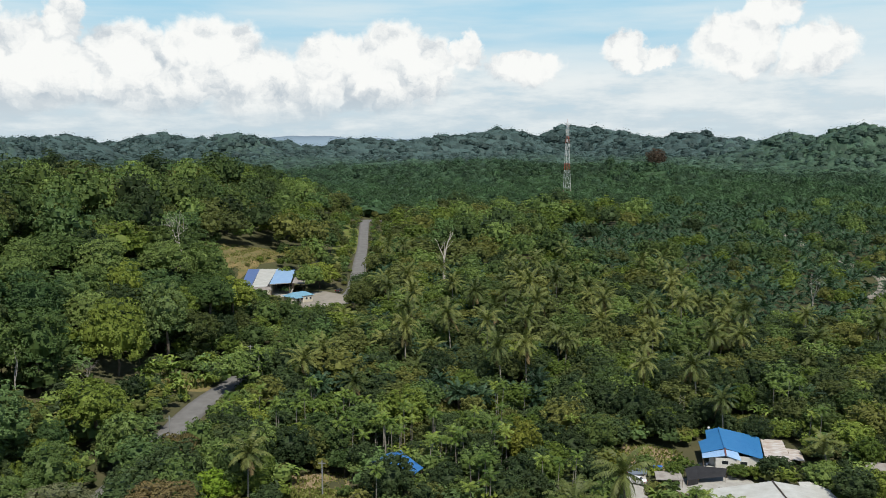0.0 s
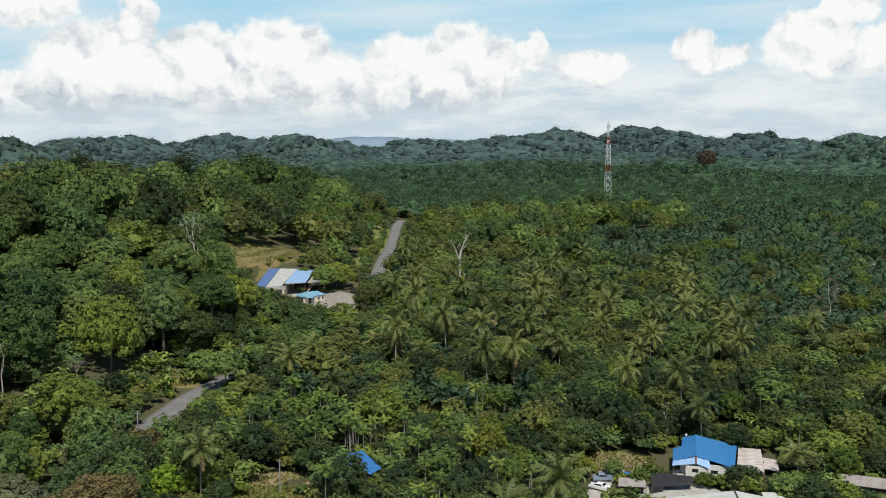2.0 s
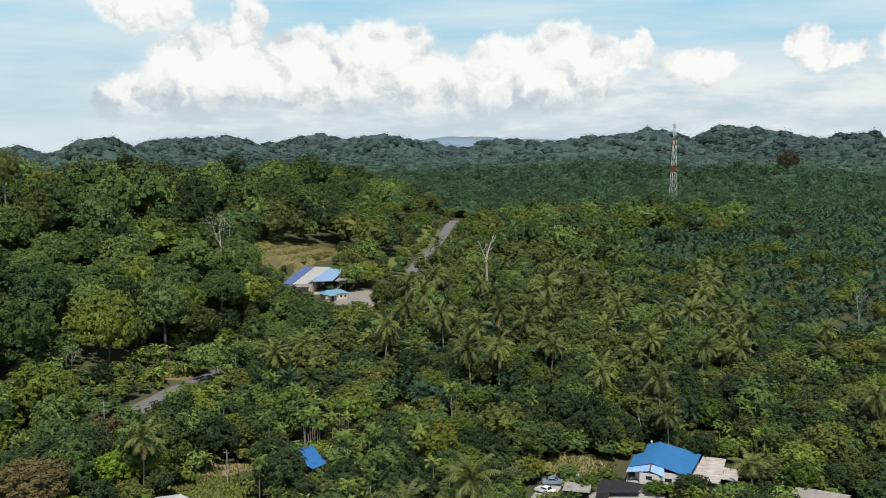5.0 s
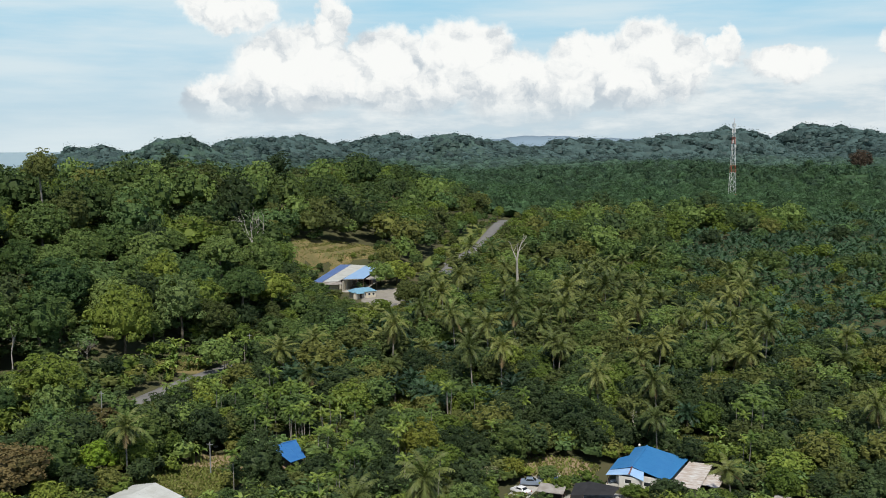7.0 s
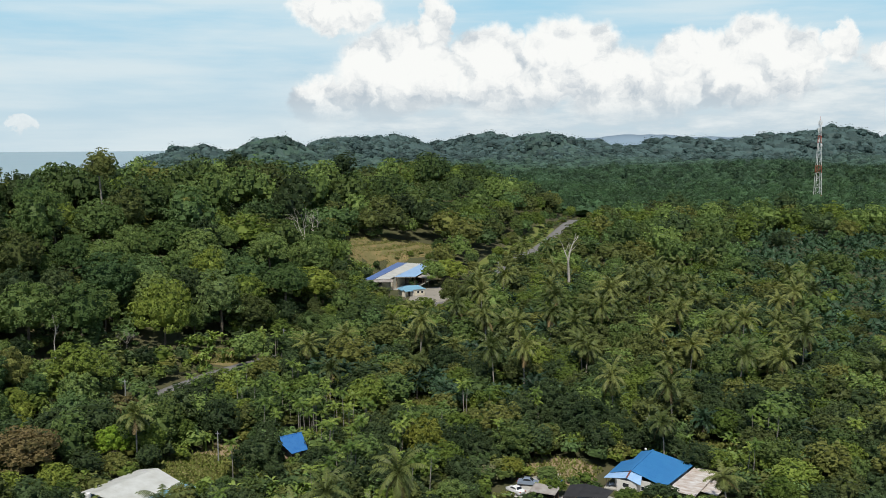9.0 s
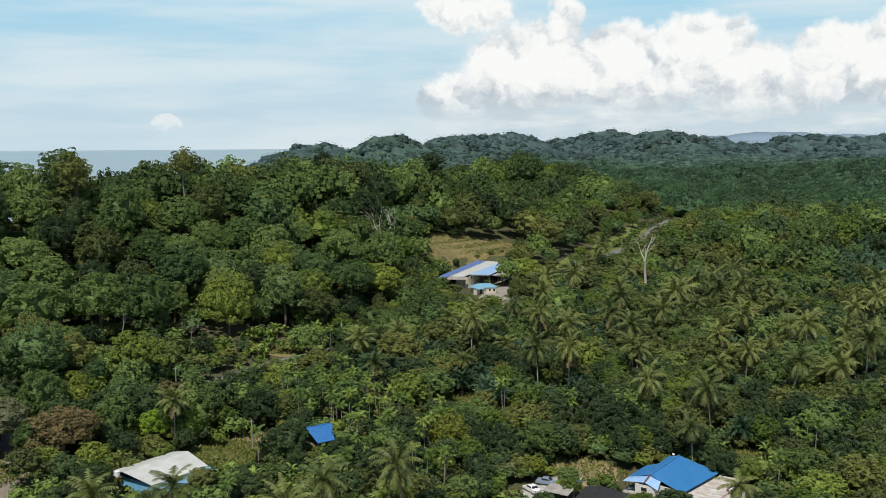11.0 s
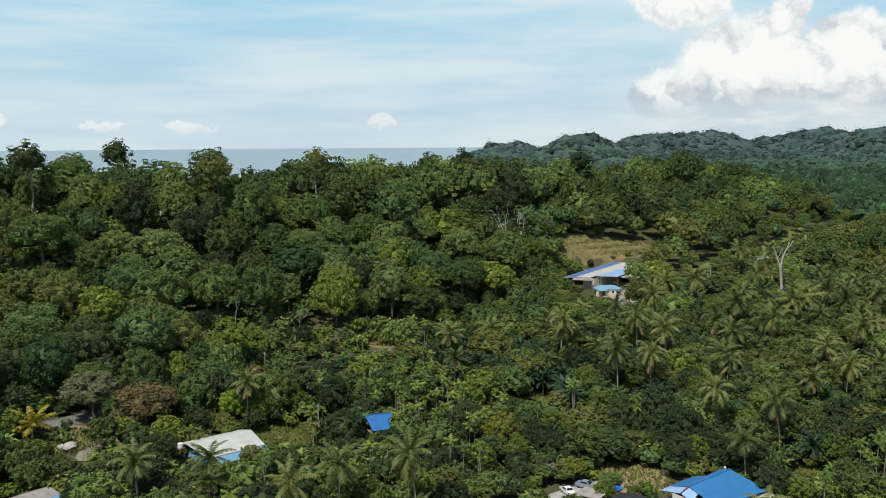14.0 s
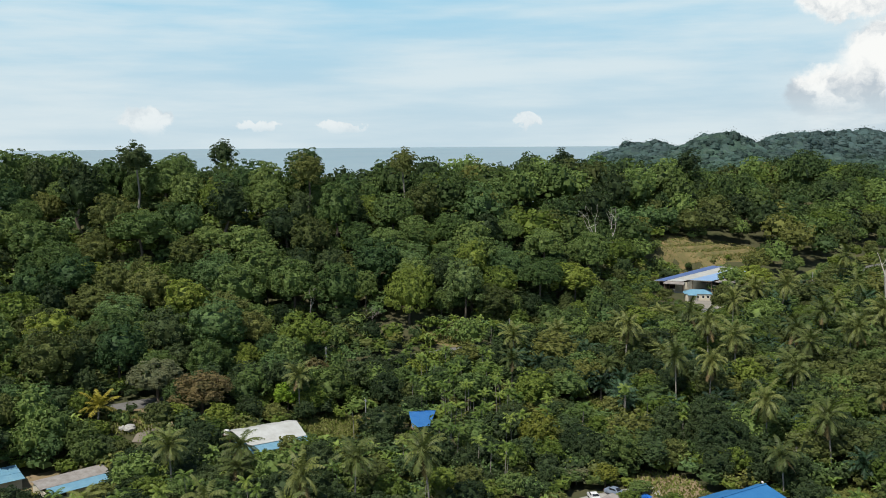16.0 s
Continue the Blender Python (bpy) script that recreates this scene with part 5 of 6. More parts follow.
for model, x, y, s, sz in joined:
    z, turn = ground_at(x, y) - 0.2, rng.uniform(0, 6.28)
    if model in PALM_SHAPES:
        shape, kind = PALM_SHAPES[model]
        mid_entries.append((shape, x, y, z, s, sz, turn, tone(kind)))
    elif model in TONE:
        shape = (MID if math.hypot(x - 80, y - 20) < 345 else LOW)[rng.integers(0, 6)]
        mid_entries.append((shape, x, y, z, s * (1.0 if model in FOREST else 0.55), sz * HEIGHTS[model] / 15, turn, tone(TONE[model])))
woods("undergrowth", "mixed green bushes under the trees", [(BUSH[rng.integers(0, 5)], x, y, ground_at(x, y) - 3.4 * s * 0.42, s * 0.5, s * 0.42, rng.uniform(0, 6.28), tone(MIXED[rng.integers(0, 5)])) for x, y, s in low_growth], WOOD_MATS)
woods("forest_canopy", "mixed green forest and palms covering the valley and hillside", mid_entries, WOOD_MATS)

far_entries = []
for x, y in spots(-440, -150, 120, 640, 9.0):
    d = ridge_at(x, y)
    if d > 0 and -330 < x < 330 and seen_wedge(x, y) or d < -34 or abs(x) > 0.62 * y + 260:
        continue
    s = rng.uniform(0.75, 1.2)
    far_entries.append((LOW[rng.integers(0, 6)], x, y, ground_at(x, y), s, s * rng.uniform(0.75, 1.15), rng.uniform(0, 6.28), tone(MIXED[rng.choice(5, p=(0.4, 0.2, 0.15, 0.2, 0.05))])))
woods("forest_canopy", "dense forest on the seaward side of the ridge", far_entries, WOOD_MATS)


def grass(name, label, areas, mats, share, tall, seed):
    """Tufts of grass over open ground. areas: x, y, half widths, turn, number."""
    rg = np.random.default_rng(seed)
    Vs, Ms = [], []
    for cx, cy, rx, ry, turn, n in areas:
        a, q = rg.uniform(0, 6.28, n), np.sqrt(rg.random(n)) * 1.05
        X, Y, t = np.cos(a) * q * rx, np.sin(a) * q * ry, radians(turn)
        x, y = cx + X * math.cos(t) - Y * math.sin(t), cy + X * math.sin(t) + Y * math.cos(t)
        z = ground(x, y) + 0.15
        b = rg.uniform(0, 6.28, n)
        w, h = rg.uniform(0.12, 0.3, n), tall * rg.uniform(0.5, 1.4, n)
        dx, dy = np.cos(b) * w, np.sin(b) * w
        lx, ly = rg.normal(0, 0.4, n) * h, rg.normal(0, 0.4, n) * h
        Vs.append(np.stack([np.stack([x - dx, y - dy, z], 1), np.stack([x + dx, y + dy, z], 1), np.stack([x + lx + dx * 0.6, y + ly + dy * 0.6, z + h], 1), np.stack([x + lx - dx * 0.6, y + ly - dy * 0.6, z + h * 0.9], 1)], 1).reshape(-1, 3))
        Ms.append((rg.random(n) < share).astype(int))
    V = np.concatenate(Vs)
    ob = new(name, link_mesh(name, V, np.arange(len(V)).reshape(-1, 4), mats, np.concatenate(Ms)))
    return tagged(ob, label, "grass", kind="stuff")


grass("dry_grass", "tufts of dry straw-coloured grass on the slopes", [(-94, 411, 32, 12, 57, 9000), (-67, 232, 8, 6, 50, 1500), (-24, 177, 8, 6, 70, 500)], [DRY_BLADE, GRASS_BLADE], 0.52, 0.45, 1)
grass("grass", "green grass and weeds on open ground", [(-25, 164, 12, 8, 35, 4000), (0, 230, 6, 9, 20, 2000), (74, 225, 12, 5, 0, 2200), (45, 200, 9, 7, 10, 900), (-50, 121, 9, 6, 30, 1600), (-21, 161, 8, 6, 0, 2500), (-33, 500, 6, 70, 4, 4000)], [GRASS_BLADE, DRY_BLADE], 0.2, 0.45, 2)


# far woods: single crowns out to the hills under the sky, wider apart with the distance
FAR = [wood_models(250 + i, 6.2, 5.8 + 0.5 * (i % 3), 11, 24, 130, 0.5, 2, -0.5, 0.7) for i in range(6)]
FARTHEST = [wood_models(260 + i, 6.4, 5.6, 8.0, 10, 26, 0.44, 2, -0.4, 0.72) for i in range(5)]
# leaf colours of the woods, band by band: valley forest, then hills with haze painted in
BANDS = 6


# u shifts the valley leaf towards the far leaf with its painted haze
def haze_band_tone(u, k):
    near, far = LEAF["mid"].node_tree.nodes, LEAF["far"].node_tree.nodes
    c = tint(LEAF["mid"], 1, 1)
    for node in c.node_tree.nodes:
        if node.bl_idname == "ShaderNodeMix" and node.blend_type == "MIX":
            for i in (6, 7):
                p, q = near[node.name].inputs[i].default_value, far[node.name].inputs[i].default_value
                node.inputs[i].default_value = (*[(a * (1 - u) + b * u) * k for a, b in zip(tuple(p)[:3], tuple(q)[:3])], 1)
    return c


HAZED_FAR_TONES = [haze_band_tone(i / (BANDS - 1), k) for i in range(BANDS) for k in (0.74, 1.0, 1.22)]


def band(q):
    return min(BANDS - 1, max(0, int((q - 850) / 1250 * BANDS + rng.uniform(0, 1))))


def domes(u, v, seed):
    """Rounded crowns over a plane of unit squares: height from 0 to 1 and a number for each crown."""
    best, name = np.full(u.shape, 9.0), np.zeros(u.shape, int)
    for i in (-1, 0, 1):
        for j in (-1, 0, 1):
            p, q = np.floor(u) + i, np.floor(v) + j
            h = [np.modf(np.abs(np.sin(p * a + q * b + seed) * 43758.5453))[0] for a, b in ((12.99, 78.23), (39.35, 11.14), (73.16, 52.24))]
            d = np.hypot(u - p - 0.15 - 0.7 * h[0], v - q - 0.15 - 0.7 * h[1]) / (0.62 + 0.5 * h[2])
            name = np.where(d < best, (h[2] * 9973).astype(int), name)
            best = np.minimum(best, d)
    return np.sqrt(np.clip(1 - best * best, 0, 1)), name


def canopy_sheet(label, a0, a1, r0, r1, share, per, tall, lift, seed):
    """The closed canopy of far woods, crown beside crown. share: a crown's width by its distance."""
    step = share / per
    A, Rr = np.meshgrid(np.arange(radians(a0), radians(a1), step), r0 * (1 + step) ** np.arange(int(math.log(r1 / r0) / math.log(1 + step))))
    X, Y = 80 - np.sin(A) * Rr, 15 + np.cos(A) * Rr
    bump, name = domes(A / share, np.log(Rr) / share, seed)
    fine, _ = domes(A / share * 2.7, np.log(Rr) / share * 2.7, seed + 5)
    Z = ground(X, Y) + lift + (bump * (0.75 + 0.5 * (name % 7) / 6) + 0.3 * fine - 0.35) * tall * np.sqrt(Rr / r0)
    n_r, n_a = A.shape
    c = (np.arange(n_r - 1)[:, None] * n_a + np.arange(n_a - 1)).ravel()
    Q = np.stack([c, c + n_a, c + n_a + 1, c + 1], 1)
    Q = Q[(np.degrees(np.arctan2(60 - X, Y)) < 42.5).reshape(-1)[Q].all(1) & (Y > 640).reshape(-1)[Q].all(1)]
    first = Q[:, 0]
    jitter = (name.reshape(-1)[first] * 7 % 10) / 10
    # faces farther out get a band with more haze in its base colour
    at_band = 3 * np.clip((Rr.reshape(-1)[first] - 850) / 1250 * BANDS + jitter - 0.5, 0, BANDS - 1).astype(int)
    ob = new("forest_canopy", link_mesh("forest_canopy", np.stack([X, Y, Z], -1).reshape(-1, 3), Q, HAZED_FAR_TONES, at_band + name.reshape(-1)[first] % 3, smooth_faces=False))
    tagged(ob, label, "forest", kind="stuff")


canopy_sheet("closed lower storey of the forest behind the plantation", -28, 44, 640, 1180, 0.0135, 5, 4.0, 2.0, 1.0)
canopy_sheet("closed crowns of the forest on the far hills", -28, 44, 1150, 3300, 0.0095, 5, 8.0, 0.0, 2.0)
entries, farthest, r = [], [], 620.0
while r < 3300:
    gap = max(12.0, r * (0.0135 if r < 1150 else 0.0098))
    for a in np.arange(radians(-28), radians(43), gap / r):
        b, q = a + rng.uniform(-0.45, 0.45) * gap / r, r + rng.uniform(-0.45, 0.45) * gap
        x, y = 80 - math.sin(b) * q, 15 + math.cos(b) * q
        if y < 642 or zone(x, y, 300) == "oil" or math.degrees(math.atan2(60 - x, y)) > 42.5 or -64 < x < -34 and y < 650:
            continue
        s = min(gap / 10.2, 1.2 + gap / 60) if q < 1150 else gap / 10.4 * rng.choice((0.65, 0.95, 1.45), p=(0.35, 0.38, 0.27)) * rng.uniform(0.85, 1.15)
        sz = (0.3 + 0.66 * s) * rng.uniform(0.8, 1.2) * (1.4 if rng.random() < 0.03 else 1)
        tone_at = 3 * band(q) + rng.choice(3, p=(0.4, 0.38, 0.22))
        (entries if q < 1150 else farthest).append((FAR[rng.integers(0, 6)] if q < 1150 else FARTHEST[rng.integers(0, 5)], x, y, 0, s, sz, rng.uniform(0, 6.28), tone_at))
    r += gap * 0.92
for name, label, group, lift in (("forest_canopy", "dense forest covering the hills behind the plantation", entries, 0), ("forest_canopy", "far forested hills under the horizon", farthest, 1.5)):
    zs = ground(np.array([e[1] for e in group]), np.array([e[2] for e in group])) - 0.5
    woods(name, label, [(e[0], e[1], e[2], z + lift, *e[4:]) for e, z in zip(group, zs)], HAZED_FAR_TONES)
for m in MODELS:
    for c in list(m.children):
        bpy.data.objects.remove(c)
    bpy.data.objects.remove(m)

# ---- buildings ----
def at(x, y, z, turn=0):
    return pose(x, y, z, 0, 0, turn)


def roof_plane(parent, a, b, c, d, mat, n, thick=0.06, seed=0):
    """Roof sheets side by side: eave a to b, ridge d to c."""
    rng = np.random.default_rng(seed)
    for i in range(n):
        u, v = i / n, (i + 1) / n - 0.012 / n
        lift = np.array([0, 0, rng.uniform(0, 0.004)])
        part("roof_sheet", slab(lerp(a, b, u) + lift, lerp(a, b, v) + lift, lerp(d, c, v) + lift, lerp(d, c, u) + lift, thick), mat, parent)


def beam(p, q, w, h=None):
    """A straight bar between two points."""
    p, q = np.array(p, float), np.array(q, float)
    d = q - p
    d /= np.linalg.norm(d)
    s = np.cross(d, (0, 0, 1) if abs(d[2]) < 0.9 else (0, 1, 0))
    s /= np.linalg.norm(s)
    t = np.cross(s, d)
    h = h or w
    V = np.array([e + s * w / 2 * i + t * h / 2 * j for e in (p, q) for i, j in ((-1, -1), (1, -1), (1, 1), (-1, 1))])
    return V, np.array([(3, 2, 1, 0), (4, 5, 6, 7), (0, 1, 5, 4), (1, 2, 6, 5), (2, 3, 7, 6), (3, 0, 4, 7)])


def wall_panel(name, parent, p, q, z0, z1, mat, thick=0.16):
    """An upright wall between two plan points."""
    return part(name, beam((*p, (z0 + z1) / 2), (*q, (z0 + z1) / 2), thick, z1 - z0), mat, parent)


def window_at(parent, p, q, z0, z1, out):
    """A framed window on a wall between plan points, stood out along out."""
    o = np.array(out, float)
    P, Q = np.array(p, float) + o * 0.06, np.array(q, float) + o * 0.06
    w = part("window", join([beam((*P, z0), (*Q, z0), 0.1), beam((*P, z1), (*Q, z1), 0.1), beam((*P, z0), (*P, z1), 0.1), beam((*Q, z0), (*Q, z1), 0.1)]), WHITE_STEEL, parent)
    part("pane", beam((*P, (z0 + z1) / 2), (*Q, (z0 + z1) / 2), 0.05, z1 - z0), DARK_GLASS, w)


def blue_house():
    o = np.array([64.0, 197.0, 4.5])
    L = lambda x, y, z: np.array([x, y, z]) - o
    h = thing("house", at(*o), "single-storey house with a bright blue sheet roof and white walls", "house")
    rb, rf = L(64.1, 207, 9.0), L(61.8, 194.0, 8.5)
    bl, ni, no, fl = L(61.4, 208.2, 8.0), L(60.4, 203.3, 7.55), L(58.3, 202.3, 7.25), L(57.1, 194.8, 7.15)
    br, fr = L(72.9, 205.3, 7.3), L(69.2, 190.9, 7.05)
    mid = lerp(rb, rf, 0.32)
    roof_plane(h, ni, bl, rb, mid, BLUE_SHEET, 4, seed=1)
    roof_plane(h, fl, no, mid, rf, BLUE_SHEET, 8, seed=2)
    roof_plane(h, fr, br, rb, rf, BLUE_SHEET, 15, seed=3)
    part("ridge_cap", beam(rb + (0, 0, 0.1), rf + (0, 0, 0.1), 0.35, 0.08), BLUE_SHEET, h)
    # lower front roof over the porch room
    pl, pk, pr = L(56.6, 192.4, 6.85), L(61.4, 192.0, 7.6), L(64.4, 190.6, 6.85)
    roof_plane(h, pl, lerp(pl, pk, 0.999) * (1, 1, 1) - (0, 0.3, 0), rf - (0, 0, 0.25), fl - (0, 0, 0.1), PALE_BLUE_SHEET, 5, seed=4)
    roof_plane(h, lerp(pk, pr, 0.0) - (0, 0.3, 0), pr, lerp(rf, fr, 0.34) - (0, 0, 0.1), rf - (0, 0, 0.25), PALE_BLUE_SHEET, 4, seed=5)
    part("ridge_cap", beam(pk + (0, -0.4, 0.1), rf + (0, 0, 0.0), 0.3, 0.08), TRIM_RED, h, "red-brown capping strip")
    # rusty lower sheets at the far end
    roof_plane(h, L(69.6, 190.6, 6.8), L(73.2, 205.2, 6.95), L(78.0, 204.8, 6.7), L(75.2, 190.2, 6.3), RUSTY_SHEET, 15, seed=6)
    roof_plane(h, L(75.4, 194, 6.1), L(77.0, 201, 6.2), L(80.5, 200.5, 5.8), L(79, 193.6, 5.7), RUSTY_SHEET, 6, seed=7)
    # walls
    a, b, c, d = (58.6, 194.2), (68.6, 191.9), (72.2, 204.6), (62.2, 207.0)
    for p, q in ((a, b), (b, c), (c, d), (d, a)):
        wall_panel("wall", h, (p[0] - o[0], p[1] - o[1]), (q[0] - o[0], q[1] - o[1]), -0.3, 2.55, WHITE_WALL)
    p1, p2 = np.array((59.4, 192.1)) - o[:2], np.array((63.5, 191.3)) - o[:2]
    wall_panel("wall", h, p1, p2, 0.0, 2.5, WHITE_WALL)
    wall_panel("wall", h, p2, p2 + (0.4, 2.0), 0.0, 2.5, WHITE_WALL)
    wall_panel("wall", h, p1, p1 + (0.3, 2.2), 0.0, 2.5, WHITE_WALL)
    u = (p2 - p1) / np.linalg.norm(p2 - p1)
    window_at(h, p1 + u * 1.2, p1 + u * 2.6, 1.15, 2.05, (u[1], -u[0]))
    window_at(h, p2 + (0.9, 0.25), p2 + (2.4, -0.05), 1.0, 1.9, (u[1], -u[0]))
    for x, y in ((57.0, 192.9), (57.2, 194.6), (69.4, 191.4), (75.2, 190.8), (77.4, 203.6), (76.6, 197)):
        part("post", box(x - o[0] - 0.07, x - o[0] + 0.07, y - o[1] - 0.07, y - o[1] + 0.07, -0.2, 2.1), TIMBER, h)
    wall_panel("wall", h, (5.9, -5.5), (10.8, -5.9), 0, 1.2, GREY_SHEET, 0.08)
    part("porch_floor", box(-7.3, -3.9, -4.7, -1.6, -0.2, 0.25), CONCRETE, h)
    m = thing("motorcycle", at(58.0, 193.4, 4.76, 40), "dark motorcycle parked under the porch roof", "motorcycle")
    part("body", join([box(-0.45, 0.45, -0.12, 0.12, 0.38, 0.72), box(-0.1, 0.5, -0.14, 0.14, 0.7, 0.82), beam((-0.55, 0, 0.3), (-0.42, 0, 0.95), 0.08), beam((-0.42, -0.32, 0.98), (-0.42, 0.32, 0.98), 0.05)]), CAR_GREY, m)
    for x in (-0.62, 0.6):
        part("wheel", tube([(x, -0.05, 0.3), (x, 0.05, 0.3)], [0.3, 0.3], 12), RUBBER, m)
    dish = thing("satellite_dish", at(62.3, 208.6, 7.9, 0), "small white dish on the roof edge", "dish")
    part("dish", (BALL[2][0] * (0.3, 0.12, 0.3) + (0, 0, 0.55), BALL[2][1]), WHITE_STEEL, dish)
    part("mast", tube([(0, 0, -0.3), (0, 0, 0.5)], [0.03, 0.03], 6), GALV, dish)


blue_house()


def white_hall():
    """The wide white roof in front of the house."""
    o = np.array([63.5, 166.0, 4.6])
    h = thing("building", at(*o), "long low building with a white sheet roof", "building")
    rb, rf = np.array([1.8, 8.4, 3.9]), np.array([1.0, -9, 3.9])
    l0, l1 = np.array([-12.2, 6.6, 2.7]), np.array([-12.6, -9.5, 2.7])
    r0, r1 = np.array([12.2, 6.4, 2.7]), np.array([12.0, -9, 2.7])
    roof_plane(h, l1, l0, rb, rf, WHITE_SHEET, 14, seed=11)
    roof_plane(h, r1, r0, rb, rf, WHITE_SHEET, 14, seed=12)
    part("ridge_cap", beam(rb + (0, 0, 0.1), rf + (0, 0, 0.1), 0.3, 0.1), DARK_WOOD, h)
    roof_plane(h, (7.0, 7.2, 3.0), (12.4, 6.5, 2.75), (9.5, 9.6, 3.3), (7.2, 9.2, 3.4), WHITE_SHEET, 4, seed=13)
    for p, q in (((-11.6, 6.0), (1.8, 7.7)), ((1.8, 7.7), (11.5, 5.9)), ((-11.6, 6.0), (-12, -9)), ((11.5, 5.9), (11.4, -8.6)), ((-12, -9), (11.4, -8.6))):
        wall_panel("wall", h, p, q, -0.2, 2.5, WHITE_WALL)


white_hall()


def shade_net():
    n = thing("shade_net", at(55.4, 184.4, 4.5), "black netting stretched on posts over the yard", "awning")
    a, b, c, d, e, f = (-4.6, -2.6, 1.4), (-4.2, 1.4, 2.4), (-1.4, 2.9, 2.5), (4.6, 1.7, 2.3), (3.6, -0.6, 1.4), (-2.2, -1.6, 1.3)
    part("net", join([slab(a, f, c, b, 0.04), slab(f, e, d, c, 0.04)]), BLACK_NET, n)
    part("net", slab((-4.6, -2.7, 0.0), (-2.2, -1.7, 0.0), (-2.2, -1.6, 1.3), (-4.6, -2.6, 1.4), 0.04), BLACK_NET, n)
    for x, y, z in (b, c, d, e, a, f):
        part("post", tube([(x, y, 0), (x, y, z)], [0.05, 0.05], 6), TIMBER, n)


shade_net()


def carport():
    c = thing("carport", at(47.0, 182.5, 4.5, 0), "open carport with a weathered grey sheet roof", "carport")
    roof_plane(c, (-2.9, -1.9, 1.95), (2.6, -2.2, 1.95), (2.8, 1.3, 2.5), (-2.5, 1.6, 2.5), GREY_SHEET, 6, seed=21)
    for x, y, z in ((-2.6, -1.7, 1.95), (2.4, -1.9, 1.95), (2.5, 1.1, 2.45), (-2.2, 1.4, 2.45)):
        part("post", tube([(x, y, 0), (x, y, z)], [0.06, 0.06], 6), TIMBER, c)
    part("back_screen", box(-2.3, 2.5, 1.15, 1.2, 0, 1.6), DARK_WOOD, c)


carport()


def car(name, x, y, z, turn, paint, label, tall=1.0):
    """A small car along its own x axis, nose to +x."""
    c = thing(name, at(x, y, z, turn), label, "car", "cars")
    prof = [(-2.1, 0.45), (-2.15, 0.8), (-1.95, 0.98 * tall), (-1.2, 1.02 * tall), (-0.75, 1.44 * tall), (0.45, 1.46 * tall), (1.15, 1.0 * tall), (1.95, 0.86), (2.15, 0.62), (2.12, 0.32), (-2.05, 0.3)]
    bm = bmesh.new()
    sides = []
    for s in (-1, 1):
        sides.append([bm.verts.new((px, s * (0.84 - 0.18 * max(0, (pz - 0.95) / 0.5)), pz)) for px, pz in prof])
    n = len(prof)
    for i in range(n):
        bm.faces.new((sides[0][i], sides[0][(i + 1) % n], sides[1][(i + 1) % n], sides[1][i]))
    bm.faces.new(sides[0][::-1]), bm.faces.new(sides[1])
    bmesh.ops.recalc_face_normals(bm, faces=bm.faces)
    bmesh.ops.bevel(bm, geom=bm.edges[:], offset=0.05, segments=1, affect="EDGES")
    body = part("body", bm, paint, c)
    k = tall
    part("windscreen", slab((0.50, -0.6, 1.42 * k), (1.12, -0.68, 1.03 * k), (1.12, 0.68, 1.03 * k), (0.50, 0.6, 1.42 * k), 0.03), DARK_GLASS, c).location = (0.04, 0, 0.03)
    part("rear_window", slab((-1.16, -0.68, 1.05 * k), (-0.80, -0.6, 1.40 * k), (-0.80, 0.6, 1.40 * k), (-1.16, 0.68, 1.05 * k), 0.03), DARK_GLASS, c).location = (-0.04, 0, 0.03)
    for s in (-1, 1):
        a = [(-0.95, s * 0.79, 1.06 * k), (0.92, s * 0.79, 1.06 * k), (0.40, s * 0.70, 1.36 * k), (-0.68, s * 0.70, 1.36 * k)]
        V = np.array(a + [(q[0], q[1] + s * 0.03, q[2]) for q in a])
        part("side_window", (V, np.array([(0, 1, 2, 3), (7, 6, 5, 4), (0, 4, 5, 1), (1, 5, 6, 2), (2, 6, 7, 3), (3, 7, 4, 0)])), DARK_GLASS, c)
        part("headlight", box(2.0, 2.14, s * 0.68 - 0.16, s * 0.68 + 0.16, 0.62, 0.78), LAMP_GLASS, c)
        part("tail_light", box(-2.16, -2.02, s * 0.7 - 0.13, s * 0.7 + 0.13, 0.72, 0.9), TAIL_RED, c)
        for wx in (-1.3, 1.32):
            w = part("wheel", tube([(wx, s * 0.66, 0.31), (wx, s * 0.86, 0.31)], [0.31, 0.31], 14), RUBBER, c)
            part("rim", tube([(wx, s * 0.80, 0.31), (wx, s * 0.875, 0.31)], [0.2, 0.19], 10), GALV, w)
    return c


car("car", 40.6, 183.2, 4.68, 150, CAR_WHITE, "white saloon car parked on the driveway")
car("car", 41.6, 188.3, 4.66, 8, CAR_GREY, "blue-grey hatchback parked under a bush", 1.08)
car("car", -43.4, 371.0, 14.56, 70, CAR_DARK, "dark car with red tail lights beside the yard")
t = thing("water_tub", at(46.8, 191.6, 4.6), "blue plastic sheet and tub on the ground", "tub")
part("tub", tube([(0, 0, 0), (0, 0, 0.55), (0, 0, 0.5)], [0.6, 0.75, 0.65], 12), PLASTIC_BLUE, t)
part("sheet", slab((-0.9, -0.9, 0.35), (1.1, -0.7, 0.3), (1.2, 0.8, 0.6), (-0.8, 0.9, 0.62), 0.05), PLASTIC_BLUE, t)


